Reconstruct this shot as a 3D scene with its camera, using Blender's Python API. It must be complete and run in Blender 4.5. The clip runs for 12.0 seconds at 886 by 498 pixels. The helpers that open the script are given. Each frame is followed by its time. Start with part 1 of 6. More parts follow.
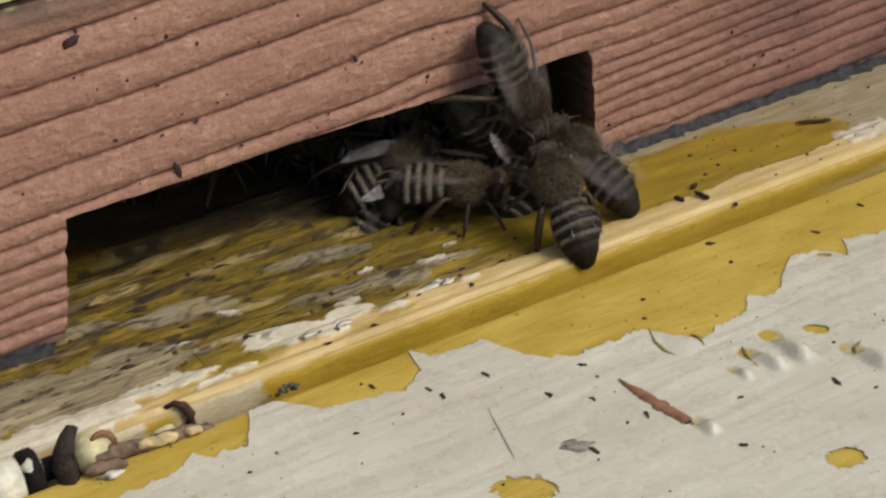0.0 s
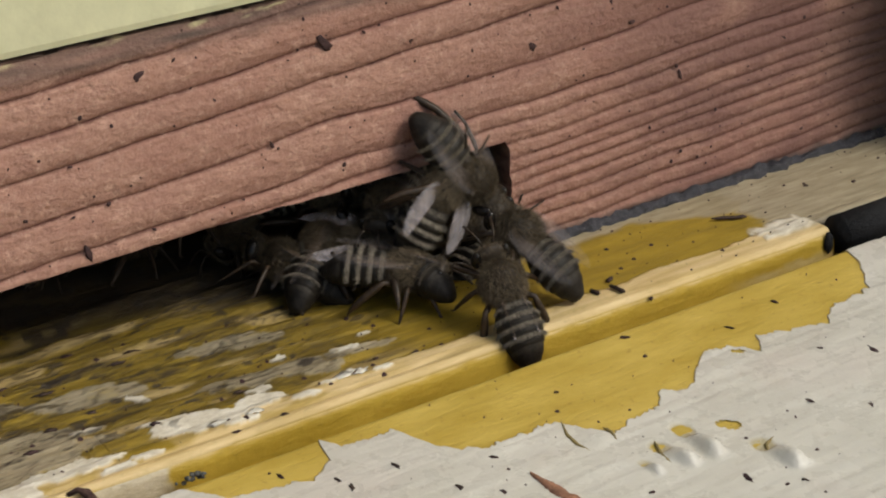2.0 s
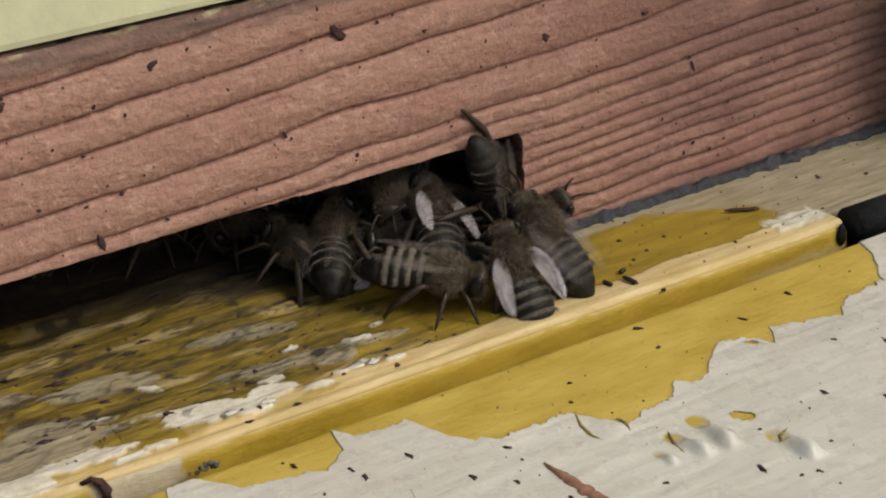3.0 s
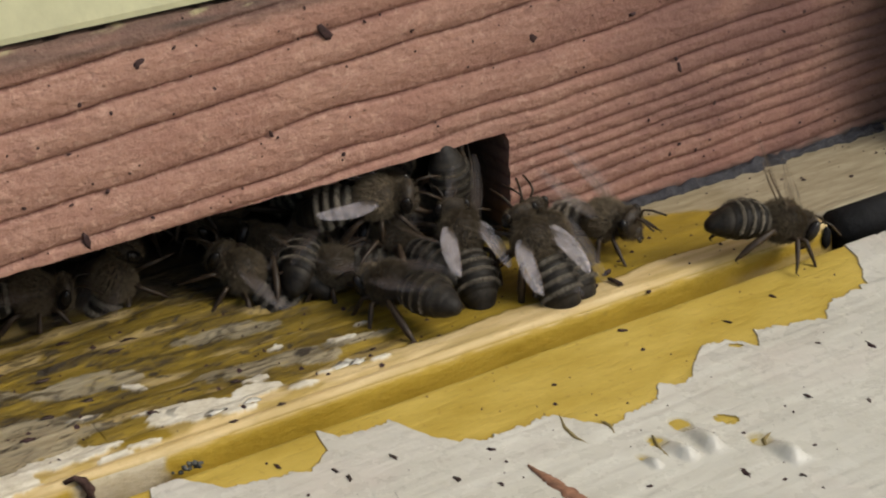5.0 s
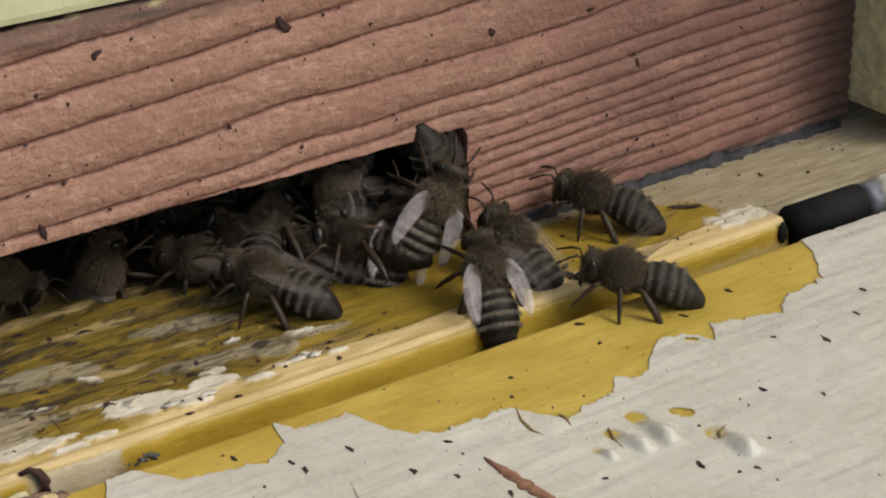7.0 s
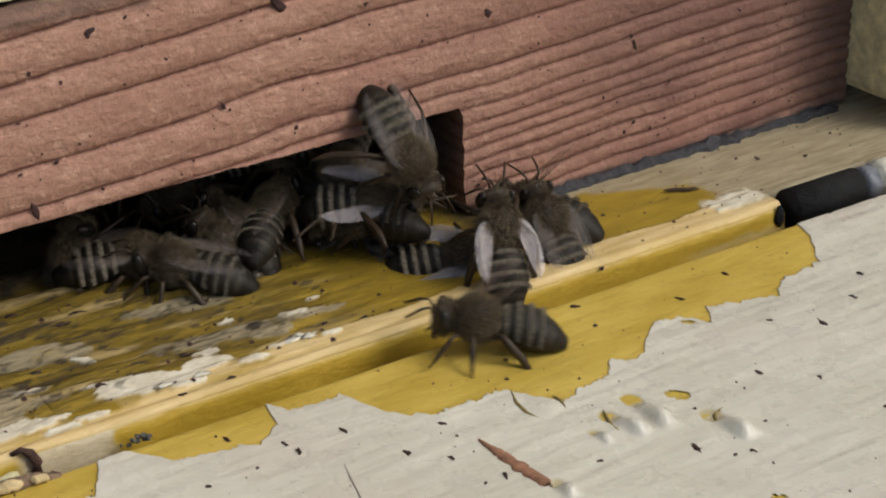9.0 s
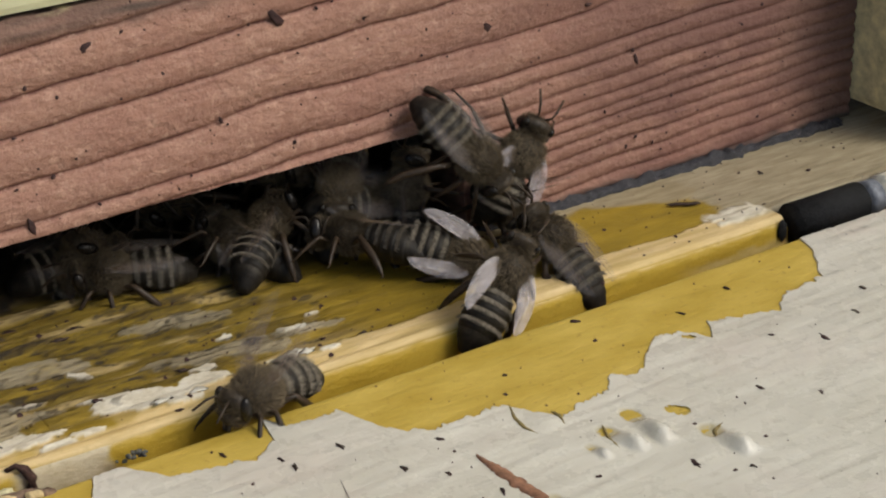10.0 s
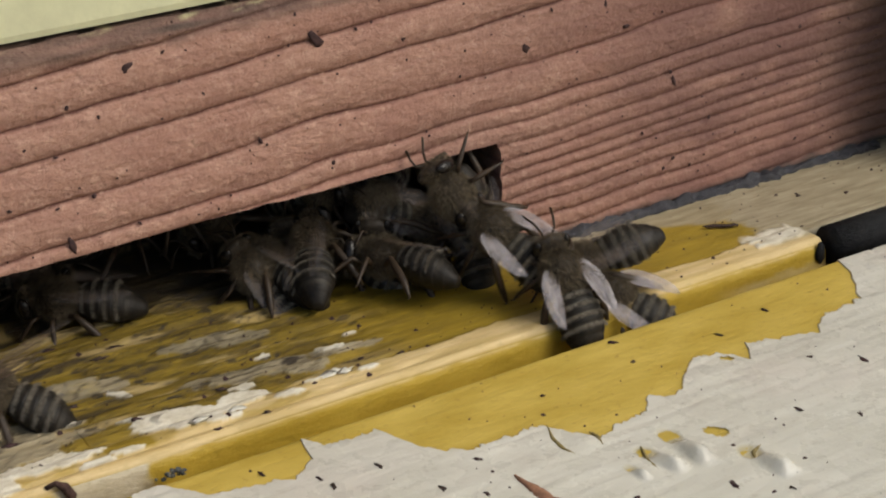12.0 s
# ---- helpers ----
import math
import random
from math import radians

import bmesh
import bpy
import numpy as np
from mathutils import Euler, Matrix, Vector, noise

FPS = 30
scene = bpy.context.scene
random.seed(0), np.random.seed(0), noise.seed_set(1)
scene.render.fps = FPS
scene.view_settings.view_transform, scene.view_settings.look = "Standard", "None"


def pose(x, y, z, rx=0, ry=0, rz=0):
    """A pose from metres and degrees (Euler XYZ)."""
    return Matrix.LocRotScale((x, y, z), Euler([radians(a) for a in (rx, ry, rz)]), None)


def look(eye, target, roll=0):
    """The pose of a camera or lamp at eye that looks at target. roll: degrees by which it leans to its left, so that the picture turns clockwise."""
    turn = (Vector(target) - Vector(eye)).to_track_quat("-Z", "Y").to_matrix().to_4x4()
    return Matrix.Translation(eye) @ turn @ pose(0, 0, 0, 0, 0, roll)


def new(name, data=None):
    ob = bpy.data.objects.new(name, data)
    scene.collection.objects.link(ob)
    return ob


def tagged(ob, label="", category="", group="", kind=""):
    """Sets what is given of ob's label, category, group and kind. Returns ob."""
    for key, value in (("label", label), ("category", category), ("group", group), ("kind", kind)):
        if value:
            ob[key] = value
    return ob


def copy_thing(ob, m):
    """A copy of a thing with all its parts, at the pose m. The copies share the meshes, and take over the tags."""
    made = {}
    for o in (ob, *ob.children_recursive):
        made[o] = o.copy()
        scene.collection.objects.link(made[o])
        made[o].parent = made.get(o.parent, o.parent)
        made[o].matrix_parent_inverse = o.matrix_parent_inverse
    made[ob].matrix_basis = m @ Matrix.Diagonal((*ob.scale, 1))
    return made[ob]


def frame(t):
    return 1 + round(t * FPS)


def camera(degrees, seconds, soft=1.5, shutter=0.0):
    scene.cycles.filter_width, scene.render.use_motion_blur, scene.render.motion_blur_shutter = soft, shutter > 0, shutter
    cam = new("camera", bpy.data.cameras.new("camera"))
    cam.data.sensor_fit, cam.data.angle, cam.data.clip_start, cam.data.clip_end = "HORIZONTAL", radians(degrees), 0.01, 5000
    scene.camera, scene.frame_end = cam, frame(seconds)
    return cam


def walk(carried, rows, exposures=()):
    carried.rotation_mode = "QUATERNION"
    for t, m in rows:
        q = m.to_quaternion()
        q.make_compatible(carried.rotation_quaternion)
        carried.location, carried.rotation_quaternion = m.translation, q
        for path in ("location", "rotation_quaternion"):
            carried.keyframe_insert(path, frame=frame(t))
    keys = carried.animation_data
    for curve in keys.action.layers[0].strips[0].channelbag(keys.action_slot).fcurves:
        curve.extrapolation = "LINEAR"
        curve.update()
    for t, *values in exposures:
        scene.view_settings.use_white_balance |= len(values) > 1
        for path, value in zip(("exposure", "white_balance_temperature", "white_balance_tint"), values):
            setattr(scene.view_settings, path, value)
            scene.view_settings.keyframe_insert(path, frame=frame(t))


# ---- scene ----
EXPO, SKY, SUN, SUN_SOFT, SUN_EL, SUN_ROT = -0.28, 0.13, 1.95, 24, 44, 143
cam = camera(27.53, 12.0, soft=2.0, shutter=0.4)
PATH = [
    (0.0, look((-0.09784, -0.14837, 0.08534), (-0.02398, -0.00783, 0.00053), -5.68)),
    (0.5, look((-0.09700, -0.14731, 0.08465), (-0.01847, -0.00734, 0.00314), -4.56)),
    (1.0, look((-0.09687, -0.14766, 0.08439), (-0.01636, -0.00824, 0.00389), -3.83)),
    (1.5, look((-0.09660, -0.14798, 0.08408), (-0.01470, -0.00862, 0.00490), -3.48)),
    (2.0, look((-0.09665, -0.14810, 0.08431), (-0.01367, -0.00814, 0.00734), -3.30)),
    (2.5, look((-0.09697, -0.14783, 0.08413), (-0.01463, -0.00742, 0.00729), -3.41)),
    (3.0, look((-0.09739, -0.14762, 0.08379), (-0.01489, -0.00758, 0.00646), -3.23)),
    (3.2, look((-0.09725, -0.14749, 0.08369), (-0.01363, -0.00809, 0.00639), -2.92)),
    (4.8, look((-0.09738, -0.14687, 0.08462), (-0.01448, -0.00762, 0.00629), -2.62)),
    (5.0, look((-0.09726, -0.14717, 0.08454), (-0.01362, -0.00826, 0.00638), -2.52)),
    (5.5, look((-0.09712, -0.14772, 0.08416), (-0.01249, -0.00935, 0.00611), -2.37)),
    (6.0, look((-0.09721, -0.14801, 0.08410), (-0.01082, -0.01080, 0.00592), -1.97)),
    (6.5, look((-0.09722, -0.14772, 0.08400), (-0.01080, -0.01086, 0.00526), -1.84)),
    (7.0, look((-0.09716, -0.14779, 0.08415), (-0.01038, -0.01095, 0.00575), -1.73)),
    (7.2, look((-0.09659, -0.14796, 0.08450), (-0.01029, -0.01097, 0.00584), -1.93)),
    (8.8, look((-0.09737, -0.14702, 0.08366), (-0.00958, -0.01159, 0.00396), -1.47)),
    (9.0, look((-0.09681, -0.14730, 0.08301), (-0.00994, -0.01108, 0.00365), -1.44)),
    (9.5, look((-0.09532, -0.14733, 0.08258), (-0.00768, -0.01168, 0.00308), -1.33)),
    (10.0, look((-0.09518, -0.14755, 0.08214), (-0.00904, -0.00985, 0.00456), -1.78)),
    (10.5, look((-0.09582, -0.14773, 0.08237), (-0.00990, -0.00956, 0.00538), -1.92)),
    (11.0, look((-0.09649, -0.14781, 0.08260), (-0.01140, -0.00842, 0.00688), -2.02)),
    (11.5, look((-0.09678, -0.14746, 0.08227), (-0.01299, -0.00767, 0.00587), -2.08)),
    (12.0, look((-0.09603, -0.14751, 0.08201), (-0.01186, -0.00737, 0.00665), -2.00)),
]
walk(cam, PATH, exposures=[(0.0, EXPO - 0.04, 6500, 5), (1.0, EXPO, 6400, 6), (12.0, EXPO, 6400, 6)])

# ---- daylight: a bright overcast sky, brightest to the front and left ----
world = bpy.data.worlds.new("overcast_sky")
scene.world = world
world.use_nodes = True
wn = world.node_tree.nodes
sky = wn.new("ShaderNodeTexSky")
sky.sky_type, sky.sun_disc = "NISHITA", False
sky.sun_elevation, sky.sun_rotation = radians(SUN_EL), radians(SUN_ROT)
sky.air_density, sky.dust_density = 1.0, 4.0
world.node_tree.links.new(sky.outputs[0], wn["Background"].inputs[0])
wn["Background"].inputs[1].default_value = SKY
sun_data = bpy.data.lights.new("sun", "SUN")
sun_data.energy, sun_data.angle, sun_data.color = SUN, radians(SUN_SOFT), (1.0, 0.95, 0.88)
sun_dir = Vector((math.sin(radians(SUN_ROT)) * math.cos(radians(SUN_EL)), math.cos(radians(SUN_ROT)) * math.cos(radians(SUN_EL)), math.sin(radians(SUN_EL))))
new("sun", sun_data).matrix_world = look(sun_dir, (0, 0, 0))

# ---- mesh and material helpers; plans are in millimetres ----
MM = 0.001


def nz(x, y, z=0.0):
    return noise.noise(Vector((x, y, z)))


def fbm(x, y, z=0.0, octaves=3):
    return sum(noise.noise(Vector((x, y, z)) * 2**k) / 2**k for k in range(octaves))


def smooth(a, b, v):
    u = min(1.0, max(0.0, (v - a) / (b - a)))
    return u * u * (3 - 2 * u)


def mesh_of(name, verts, faces, layers=None, materials=(), slots=None, shade=True):
    """A mesh from millimetre vertices; layers are float values at the vertices."""
    me = bpy.data.meshes.new(name)
    me.from_pydata([(x * MM, y * MM, z * MM) for x, y, z in verts], [], faces)
    for key, values in (layers or {}).items():
        me.attributes.new(key, "FLOAT", "POINT").data.foreach_set("value", values)
    for m in materials:
        me.materials.append(m)
    if slots:
        me.polygons.foreach_set("material_index", slots)
    if shade:
        me.polygons.foreach_set("use_smooth", [True] * len(me.polygons))
    me.update()
    return me


def part(name, bm, material, parent=None, label="", at=None, shade=True):
    """Links a bmesh in millimetres, or a ready mesh, as one object under a thing or part."""
    if isinstance(bm, bpy.types.Mesh):
        me = bm
    else:
        bmesh.ops.scale(bm, vec=(MM, MM, MM), verts=bm.verts)
        me = bpy.data.meshes.new(name)
        bm.to_mesh(me)
        bm.free()
        if shade:
            me.polygons.foreach_set("use_smooth", [True] * len(me.polygons))
    if material and not me.materials:
        me.materials.append(material)
    ob = new(name, me)
    if parent:
        ob.parent = parent
    if at is not None:
        ob.matrix_basis = at
    if label:
        ob["label"] = label
    return ob


def mm(x, y, z, rx=0, ry=0, rz=0):
    return pose(x * MM, y * MM, z * MM, rx, ry, rz)


class Shade:
    """A principled material with procedural colour; lengths in millimetres."""

    def __init__(self, name, rough=0.6, spec=0.5, metal=0.0):
        self.mat = bpy.data.materials.new(name)
        self.mat.use_nodes = True
        self.n, self.l = self.mat.node_tree.nodes, self.mat.node_tree.links
        self.p = self.n["Principled BSDF"]
        self.p.inputs["Roughness"].default_value = rough
        self.p.inputs["Specular IOR Level"].default_value = spec
        self.p.inputs["Metallic"].default_value = metal
        tc = self.n.new("ShaderNodeTexCoord")
        self.co = self.n.new("ShaderNodeMapping")
        self.co.inputs["Scale"].default_value = (1000, 1000, 1000)
        self.l.new(tc.outputs["Object"], self.co.inputs[0])

    def noise(self, scale, detail=4.0, stretch=(1, 1, 1), rough=0.6):
        m = self.n.new("ShaderNodeMapping")
        m.inputs["Scale"].default_value = stretch
        self.l.new(self.co.outputs[0], m.inputs[0])
        t = self.n.new("ShaderNodeTexNoise")
        t.inputs["Scale"].default_value, t.inputs["Detail"].default_value = scale, detail
        t.inputs["Roughness"].default_value = rough
        self.l.new(m.outputs[0], t.inputs["Vector"])
        return t.outputs[0]

    def ramp(self, value, *stops):
        r = self.n.new("ShaderNodeValToRGB")
        while len(r.color_ramp.elements) < len(stops):
            r.color_ramp.elements.new(0.5)
        for e, (at, c) in zip(r.color_ramp.elements, stops):
            e.position, e.color = at, (*((c,) * 3 if isinstance(c, (int, float)) else c), 1)
        self.l.new(value, r.inputs[0])
        return r.outputs[0]

    def attr(self, name):
        a = self.n.new("ShaderNodeAttribute")
        a.attribute_name = name
        return a.outputs["Fac"]

    def mix(self, fac, a, b, kind="MIX"):
        m = self.n.new("ShaderNodeMix")
        m.data_type, m.blend_type = "RGBA", kind
        for socket, v in ((m.inputs[0], fac), (m.inputs[6], a), (m.inputs[7], b)):
            if isinstance(v, (int, float)):
                socket.default_value = v
            elif isinstance(v, tuple):
                socket.default_value = (*v, 1)
            else:
                self.l.new(v, socket)
        return m.outputs[2]

    def math(self, op, a, b):
        m = self.n.new("ShaderNodeMath")
        m.operation = op
        for socket, v in zip(m.inputs, (a, b)):
            if isinstance(v, (int, float)):
                socket.default_value = v
            else:
                self.l.new(v, socket)
        return m.outputs[0]

    def bump(self, value, height, strength=1.0):
        b = self.n.new("ShaderNodeBump")
        b.inputs["Distance"].default_value, b.inputs["Strength"].default_value = height * MM, strength
        self.l.new(value, b.inputs["Height"])
        if self.p.inputs["Normal"].links:
            self.l.new(self.p.inputs["Normal"].links[0].from_socket, b.inputs["Normal"])
        self.l.new(b.outputs[0], self.p.inputs["Normal"])

    def done(self, colour, rough=None):
        if isinstance(colour, tuple):
            self.p.inputs["Base Color"].default_value = (*colour, 1)
        else:
            self.l.new(colour, self.p.inputs["Base Color"])
        if rough is not None:
            self.l.new(rough, self.p.inputs["Roughness"])
        return self.mat


def plain(name, colour, rough=0.6, vary=0.25, scale=1.5, bump=0.04, spec=0.5):
    s = Shade(name, rough, spec)
    n = s.noise(scale)
    lo, hi = tuple(c * (1 - vary) for c in colour), tuple(min(1, c * (1 + vary)) for c in colour)
    if bump:
        s.bump(s.noise(scale * 3), bump)
    return s.done(s.ramp(n, (0.3, lo), (0.7, hi)))


# ---- materials ----
def reducer_wood():
    s = Shade("weathered_red_pine", 0.75, 0.25)
    late = s.math("MULTIPLY", s.attr("late"), s.ramp(s.noise(1.1, 4, (0.35, 1, 1)), (0.3, 0.7), (0.6, 1.0)))
    fine = s.noise(1.3, 5, (0.5, 1, 1), 0.7)
    pores = s.noise(2.6, 4, (0.5, 1, 1.2))
    early = s.ramp(fine, (0.25, (0.335, 0.178, 0.128)), (0.75, (0.455, 0.265, 0.197)))
    dark = s.ramp(pores, (0.3, (0.09, 0.036, 0.03)), (0.7, (0.20, 0.085, 0.068)))
    c = s.mix(late, early, dark)
    c = s.mix(s.ramp(pores, (0.32, 0.4), (0.46, 0.0)), c, (0.22, 0.11, 0.09))
    fleck = s.noise(1.1, 5, (0.8, 1, 0.9), 0.75)
    c = s.mix(s.ramp(fleck, (0.52, 0.0), (0.66, 0.55)), c, (0.60, 0.385, 0.29))
    c = s.mix(s.ramp(s.noise(0.6, 4, (0.5, 1, 1), 0.65), (0.54, 0.0), (0.70, 0.5)), c, (0.26, 0.125, 0.10))
    c = s.mix(s.ramp(s.noise(0.11, 4, (0.5, 1, 1)), (0.45, 0.0), (0.70, 0.5)), c, (0.29, 0.135, 0.105))
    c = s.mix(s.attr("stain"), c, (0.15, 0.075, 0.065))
    c = s.mix(s.attr("grime_shade"), c, (0.05, 0.043, 0.036))
    c = s.mix(s.attr("pale"), c, (0.55, 0.5, 0.27))
    s.bump(s.noise(1.9, 4, (0.75, 1, 1), 0.7), 0.2)
    s.bump(s.noise(0.9, 4, (0.8, 1, 0.9), 0.65), 0.35)
    s.bump(s.noise(6.0, 3), 0.02)
    return s.done(c)


def sill_paint():
    s = Shade("worn_yellow_sill", 0.6, 0.4)
    old = s.ramp(s.noise(0.55, 5, (0.22, 1, 1), 0.65), (0.28, (0.10, 0.064, 0.006)), (0.5, (0.225, 0.148, 0.012)), (0.72, (0.38, 0.255, 0.024)))
    sound = s.ramp(s.noise(0.3, 5, (0.4, 1, 1)), (0.3, (0.40, 0.262, 0.020)), (0.7, (0.53, 0.36, 0.042)))
    wood = s.ramp(s.noise(1.6, 5, (0.10, 1, 1)), (0.3, (0.56, 0.40, 0.17)), (0.7, (0.74, 0.57, 0.30)))
    grey = s.ramp(s.noise(1.2, 5, (0.15, 1, 1)), (0.3, (0.25, 0.205, 0.125)), (0.7, (0.45, 0.38, 0.255)))
    cream = s.ramp(s.noise(0.7, 6, (0.6, 1, 1), 0.7), (0.25, (0.40, 0.34, 0.23)), (0.42, (0.60, 0.54, 0.42)), (0.62, (0.76, 0.71, 0.59)))
    c = s.mix(s.attr("sound"), old, sound)
    c = s.mix(s.attr("bare"), c, wood)
    c = s.mix(s.attr("weathered"), c, grey)
    c = s.mix(s.attr("flake"), c, cream)
    worn = s.attr("worn")
    grain = s.noise(1.25, 6, (0.16, 1, 1), 0.72)
    # dark crevices and ridge highlights are put into the colour, matching the bump
    c = s.mix(s.math("MULTIPLY", worn, s.ramp(grain, (0.38, 0.85), (0.47, 0.0))), c, (0.075, 0.05, 0.016))
    c = s.mix(s.math("MULTIPLY", worn, s.ramp(grain, (0.56, 0.0), (0.68, 0.4))), c, (0.52, 0.37, 0.07))
    s.bump(s.math("MULTIPLY", worn, grain), 0.7)
    # real grime on the sill, plus painted shade in the slot and hinge cut
    c = s.mix(s.attr("grime_shade"), c, (0.042, 0.030, 0.018))
    c = s.mix(s.ramp(s.noise(1.3, 6, (0.5, 1, 1), 0.75), (0.56, 0.0), (0.70, 0.3)), c, (0.15, 0.10, 0.02))
    s.bump(s.noise(1.1, 5, (0.5, 1, 1), 0.65), 0.2)
    s.bump(s.noise(3.5, 5, (0.5, 1, 1)), 0.07)
    return s.done(c)


def yellow_board():
    s = Shade("old_yellow_paint", 0.5, 0.4)
    c = s.ramp(s.noise(0.25, 5, (0.5, 1, 1)), (0.3, (0.43, 0.295, 0.042)), (0.7, (0.58, 0.42, 0.09)))
    c = s.mix(s.ramp(s.noise(1.6, 5), (0.60, 0.0), (0.73, 0.55)), c, (0.25, 0.15, 0.03))
    s.bump(s.noise(1.5, 5, (0.35, 1, 1)), 0.14)
    s.bump(s.noise(0.4, 4, (0.2, 1, 1)), 0.2)
    return s.done(c)


def cream_paint():
    s = Shade("chalky_cream_paint", 0.42, 0.45)
    c = s.ramp(s.noise(0.10, 5, (0.5, 1, 1)), (0.3, (0.52, 0.49, 0.42)), (0.7, (0.635, 0.605, 0.535)))
    c = s.mix(s.ramp(s.noise(0.16, 5), (0.56, 0.0), (0.8, 0.55)), c, (0.47, 0.42, 0.36))
    c = s.mix(s.ramp(s.noise(0.9, 5), (0.60, 0.0), (0.78, 0.5)), c, (0.36, 0.31, 0.25))
    c = s.mix(s.ramp(s.noise(0.055, 4, (0.6, 1, 1), 0.6), (0.50, 0.0), (0.68, 0.5)), c, (0.55, 0.47, 0.42))
    c = s.mix(s.ramp(s.noise(0.45, 5, (0.25, 1, 1), 0.7), (0.58, 0.0), (0.72, 0.4)), c, (0.72, 0.70, 0.62))
    c = s.mix(s.attr("tan"), c, (0.46, 0.40, 0.26))
    s.bump(s.noise(0.35, 4, (0.35, 1, 1)), 0.14)
    s.bump(s.noise(2.2, 4), 0.05)
    s.bump(s.noise(0.5, 3, (0.06, 1, 1)), 0.12)
    return s.done(c, s.ramp(s.noise(0.3, 4), (0.3, 0.20), (0.7, 0.36)))


M_RED, M_SILL, M_YEL, M_CREAM = reducer_wood(), sill_paint(), yellow_board(), cream_paint()
M_WALL = plain("pale_yellow_wall_paint", (0.62, 0.60, 0.38), 0.5, 0.08, 0.3, 0.05)
M_OLIVE = plain("dirty_olive_paint", (0.64, 0.57, 0.33), 0.6, 0.35, 0.5, 0.15)
M_INSIDE = plain("grey_hive_wood", (0.55, 0.54, 0.50), 0.8, 0.4, 0.3, 0.1)
M_SEAM = plain("dark_propolis", (0.03, 0.029, 0.036), 0.55, 0.6, 1.5, 0.2)
M_DIRT = plain("dark_debris", (0.05, 0.033, 0.027), 0.75, 0.5, 2.0, 0.05, 0.2)
M_BROWN = plain("brown_splinter", (0.27, 0.13, 0.075), 0.7, 0.4, 1.5, 0.1)
M_TWIG = plain("grey_brown_wood", (0.19, 0.125, 0.085), 0.75, 0.6, 0.9, 0.3)
M_RUST = plain("blackened_iron", (0.010, 0.010, 0.011), 0.6, 0.5, 1.5, 0.25, 0.2)
M_KNUCKLE = plain("chipped_white_paint", (0.66, 0.63, 0.54), 0.5, 0.3, 0.7, 0.2)
M_CREAMY = plain("yellowed_cream_paint", (0.60, 0.55, 0.33), 0.55, 0.25, 0.8, 0.15)
M_HOOK = plain("rusted_iron", (0.035, 0.024, 0.02), 0.7, 0.6, 1.2, 0.3, 0.3)
M_BARK = plain("dark_bark", (0.075, 0.042, 0.034), 0.75, 0.6, 1.5, 0.25, 0.2)
M_FLUFF = plain("grey_fluff", (0.10, 0.10, 0.09), 0.9, 0.6, 2.0, 0.1, 0.1)
M_IRON = plain("bluish_grey_iron", (0.16, 0.17, 0.2), 0.4, 0.4, 1.0, 0.08)
M_DROP = plain("dried_dropping", (0.05, 0.027, 0.026), 0.7, 0.5, 2.0, 0.05, 0.2)
M_SPLIT = plain("yellow_brown_split", (0.22, 0.165, 0.06), 0.8, 0.4, 1.5, 0.05)
M_STAIN = plain("grey_stain", (0.25, 0.22, 0.2), 0.6, 0.4, 1.2, 0.05)
M_PALE = plain("pale_split_wood", (0.58, 0.45, 0.24), 0.65, 0.4, 0.9, 0.25)
M_GRASS = plain("ground_grass", (0.07, 0.10, 0.035), 0.9, 0.5, 0.02, 0.0)

# ---- the plan, in millimetres: x along the hive front, y into the hive, z up from the sill's top ----
X_POST, Z_TOP, Z_BOT, THICK = 55.9, 33.3, 0.6, 9.0
SILL_Y, FLAP_Y, FLAP_Z, FLAP_TILT = -17.3, -21.1, -0.2, 0.0544
X_L, X_R = -125.0, 120.0


def slot_top(x):
    return 13.0 + 0.0072 * x + 0.12 * nz(x * 0.35, 3.1)


def slot_left(z):
    return -60.9 + 0.19 * z + 0.25 * nz(z * 0.5, 8.8)


def slot_right(z):
    return 0.0 + 0.25 * nz(z * 0.6, 2.2) - 0.6 * smooth(11.5, 13.2, z) + 0.3 * smooth(3.0, 0.5, z)


# heights of the dark late-wood rings below the slot's corner: crowded low on the board, wide above
RINGS = [-7.0, -5.0, -3.1, -1.1, 0.8, 2.7, 4.5, 6.1, 7.7, 9.1, 10.6, 12.4, 14.6, 16.5, 20.7, 26.0, 29.75, 33.85, 38.2, 43.0]


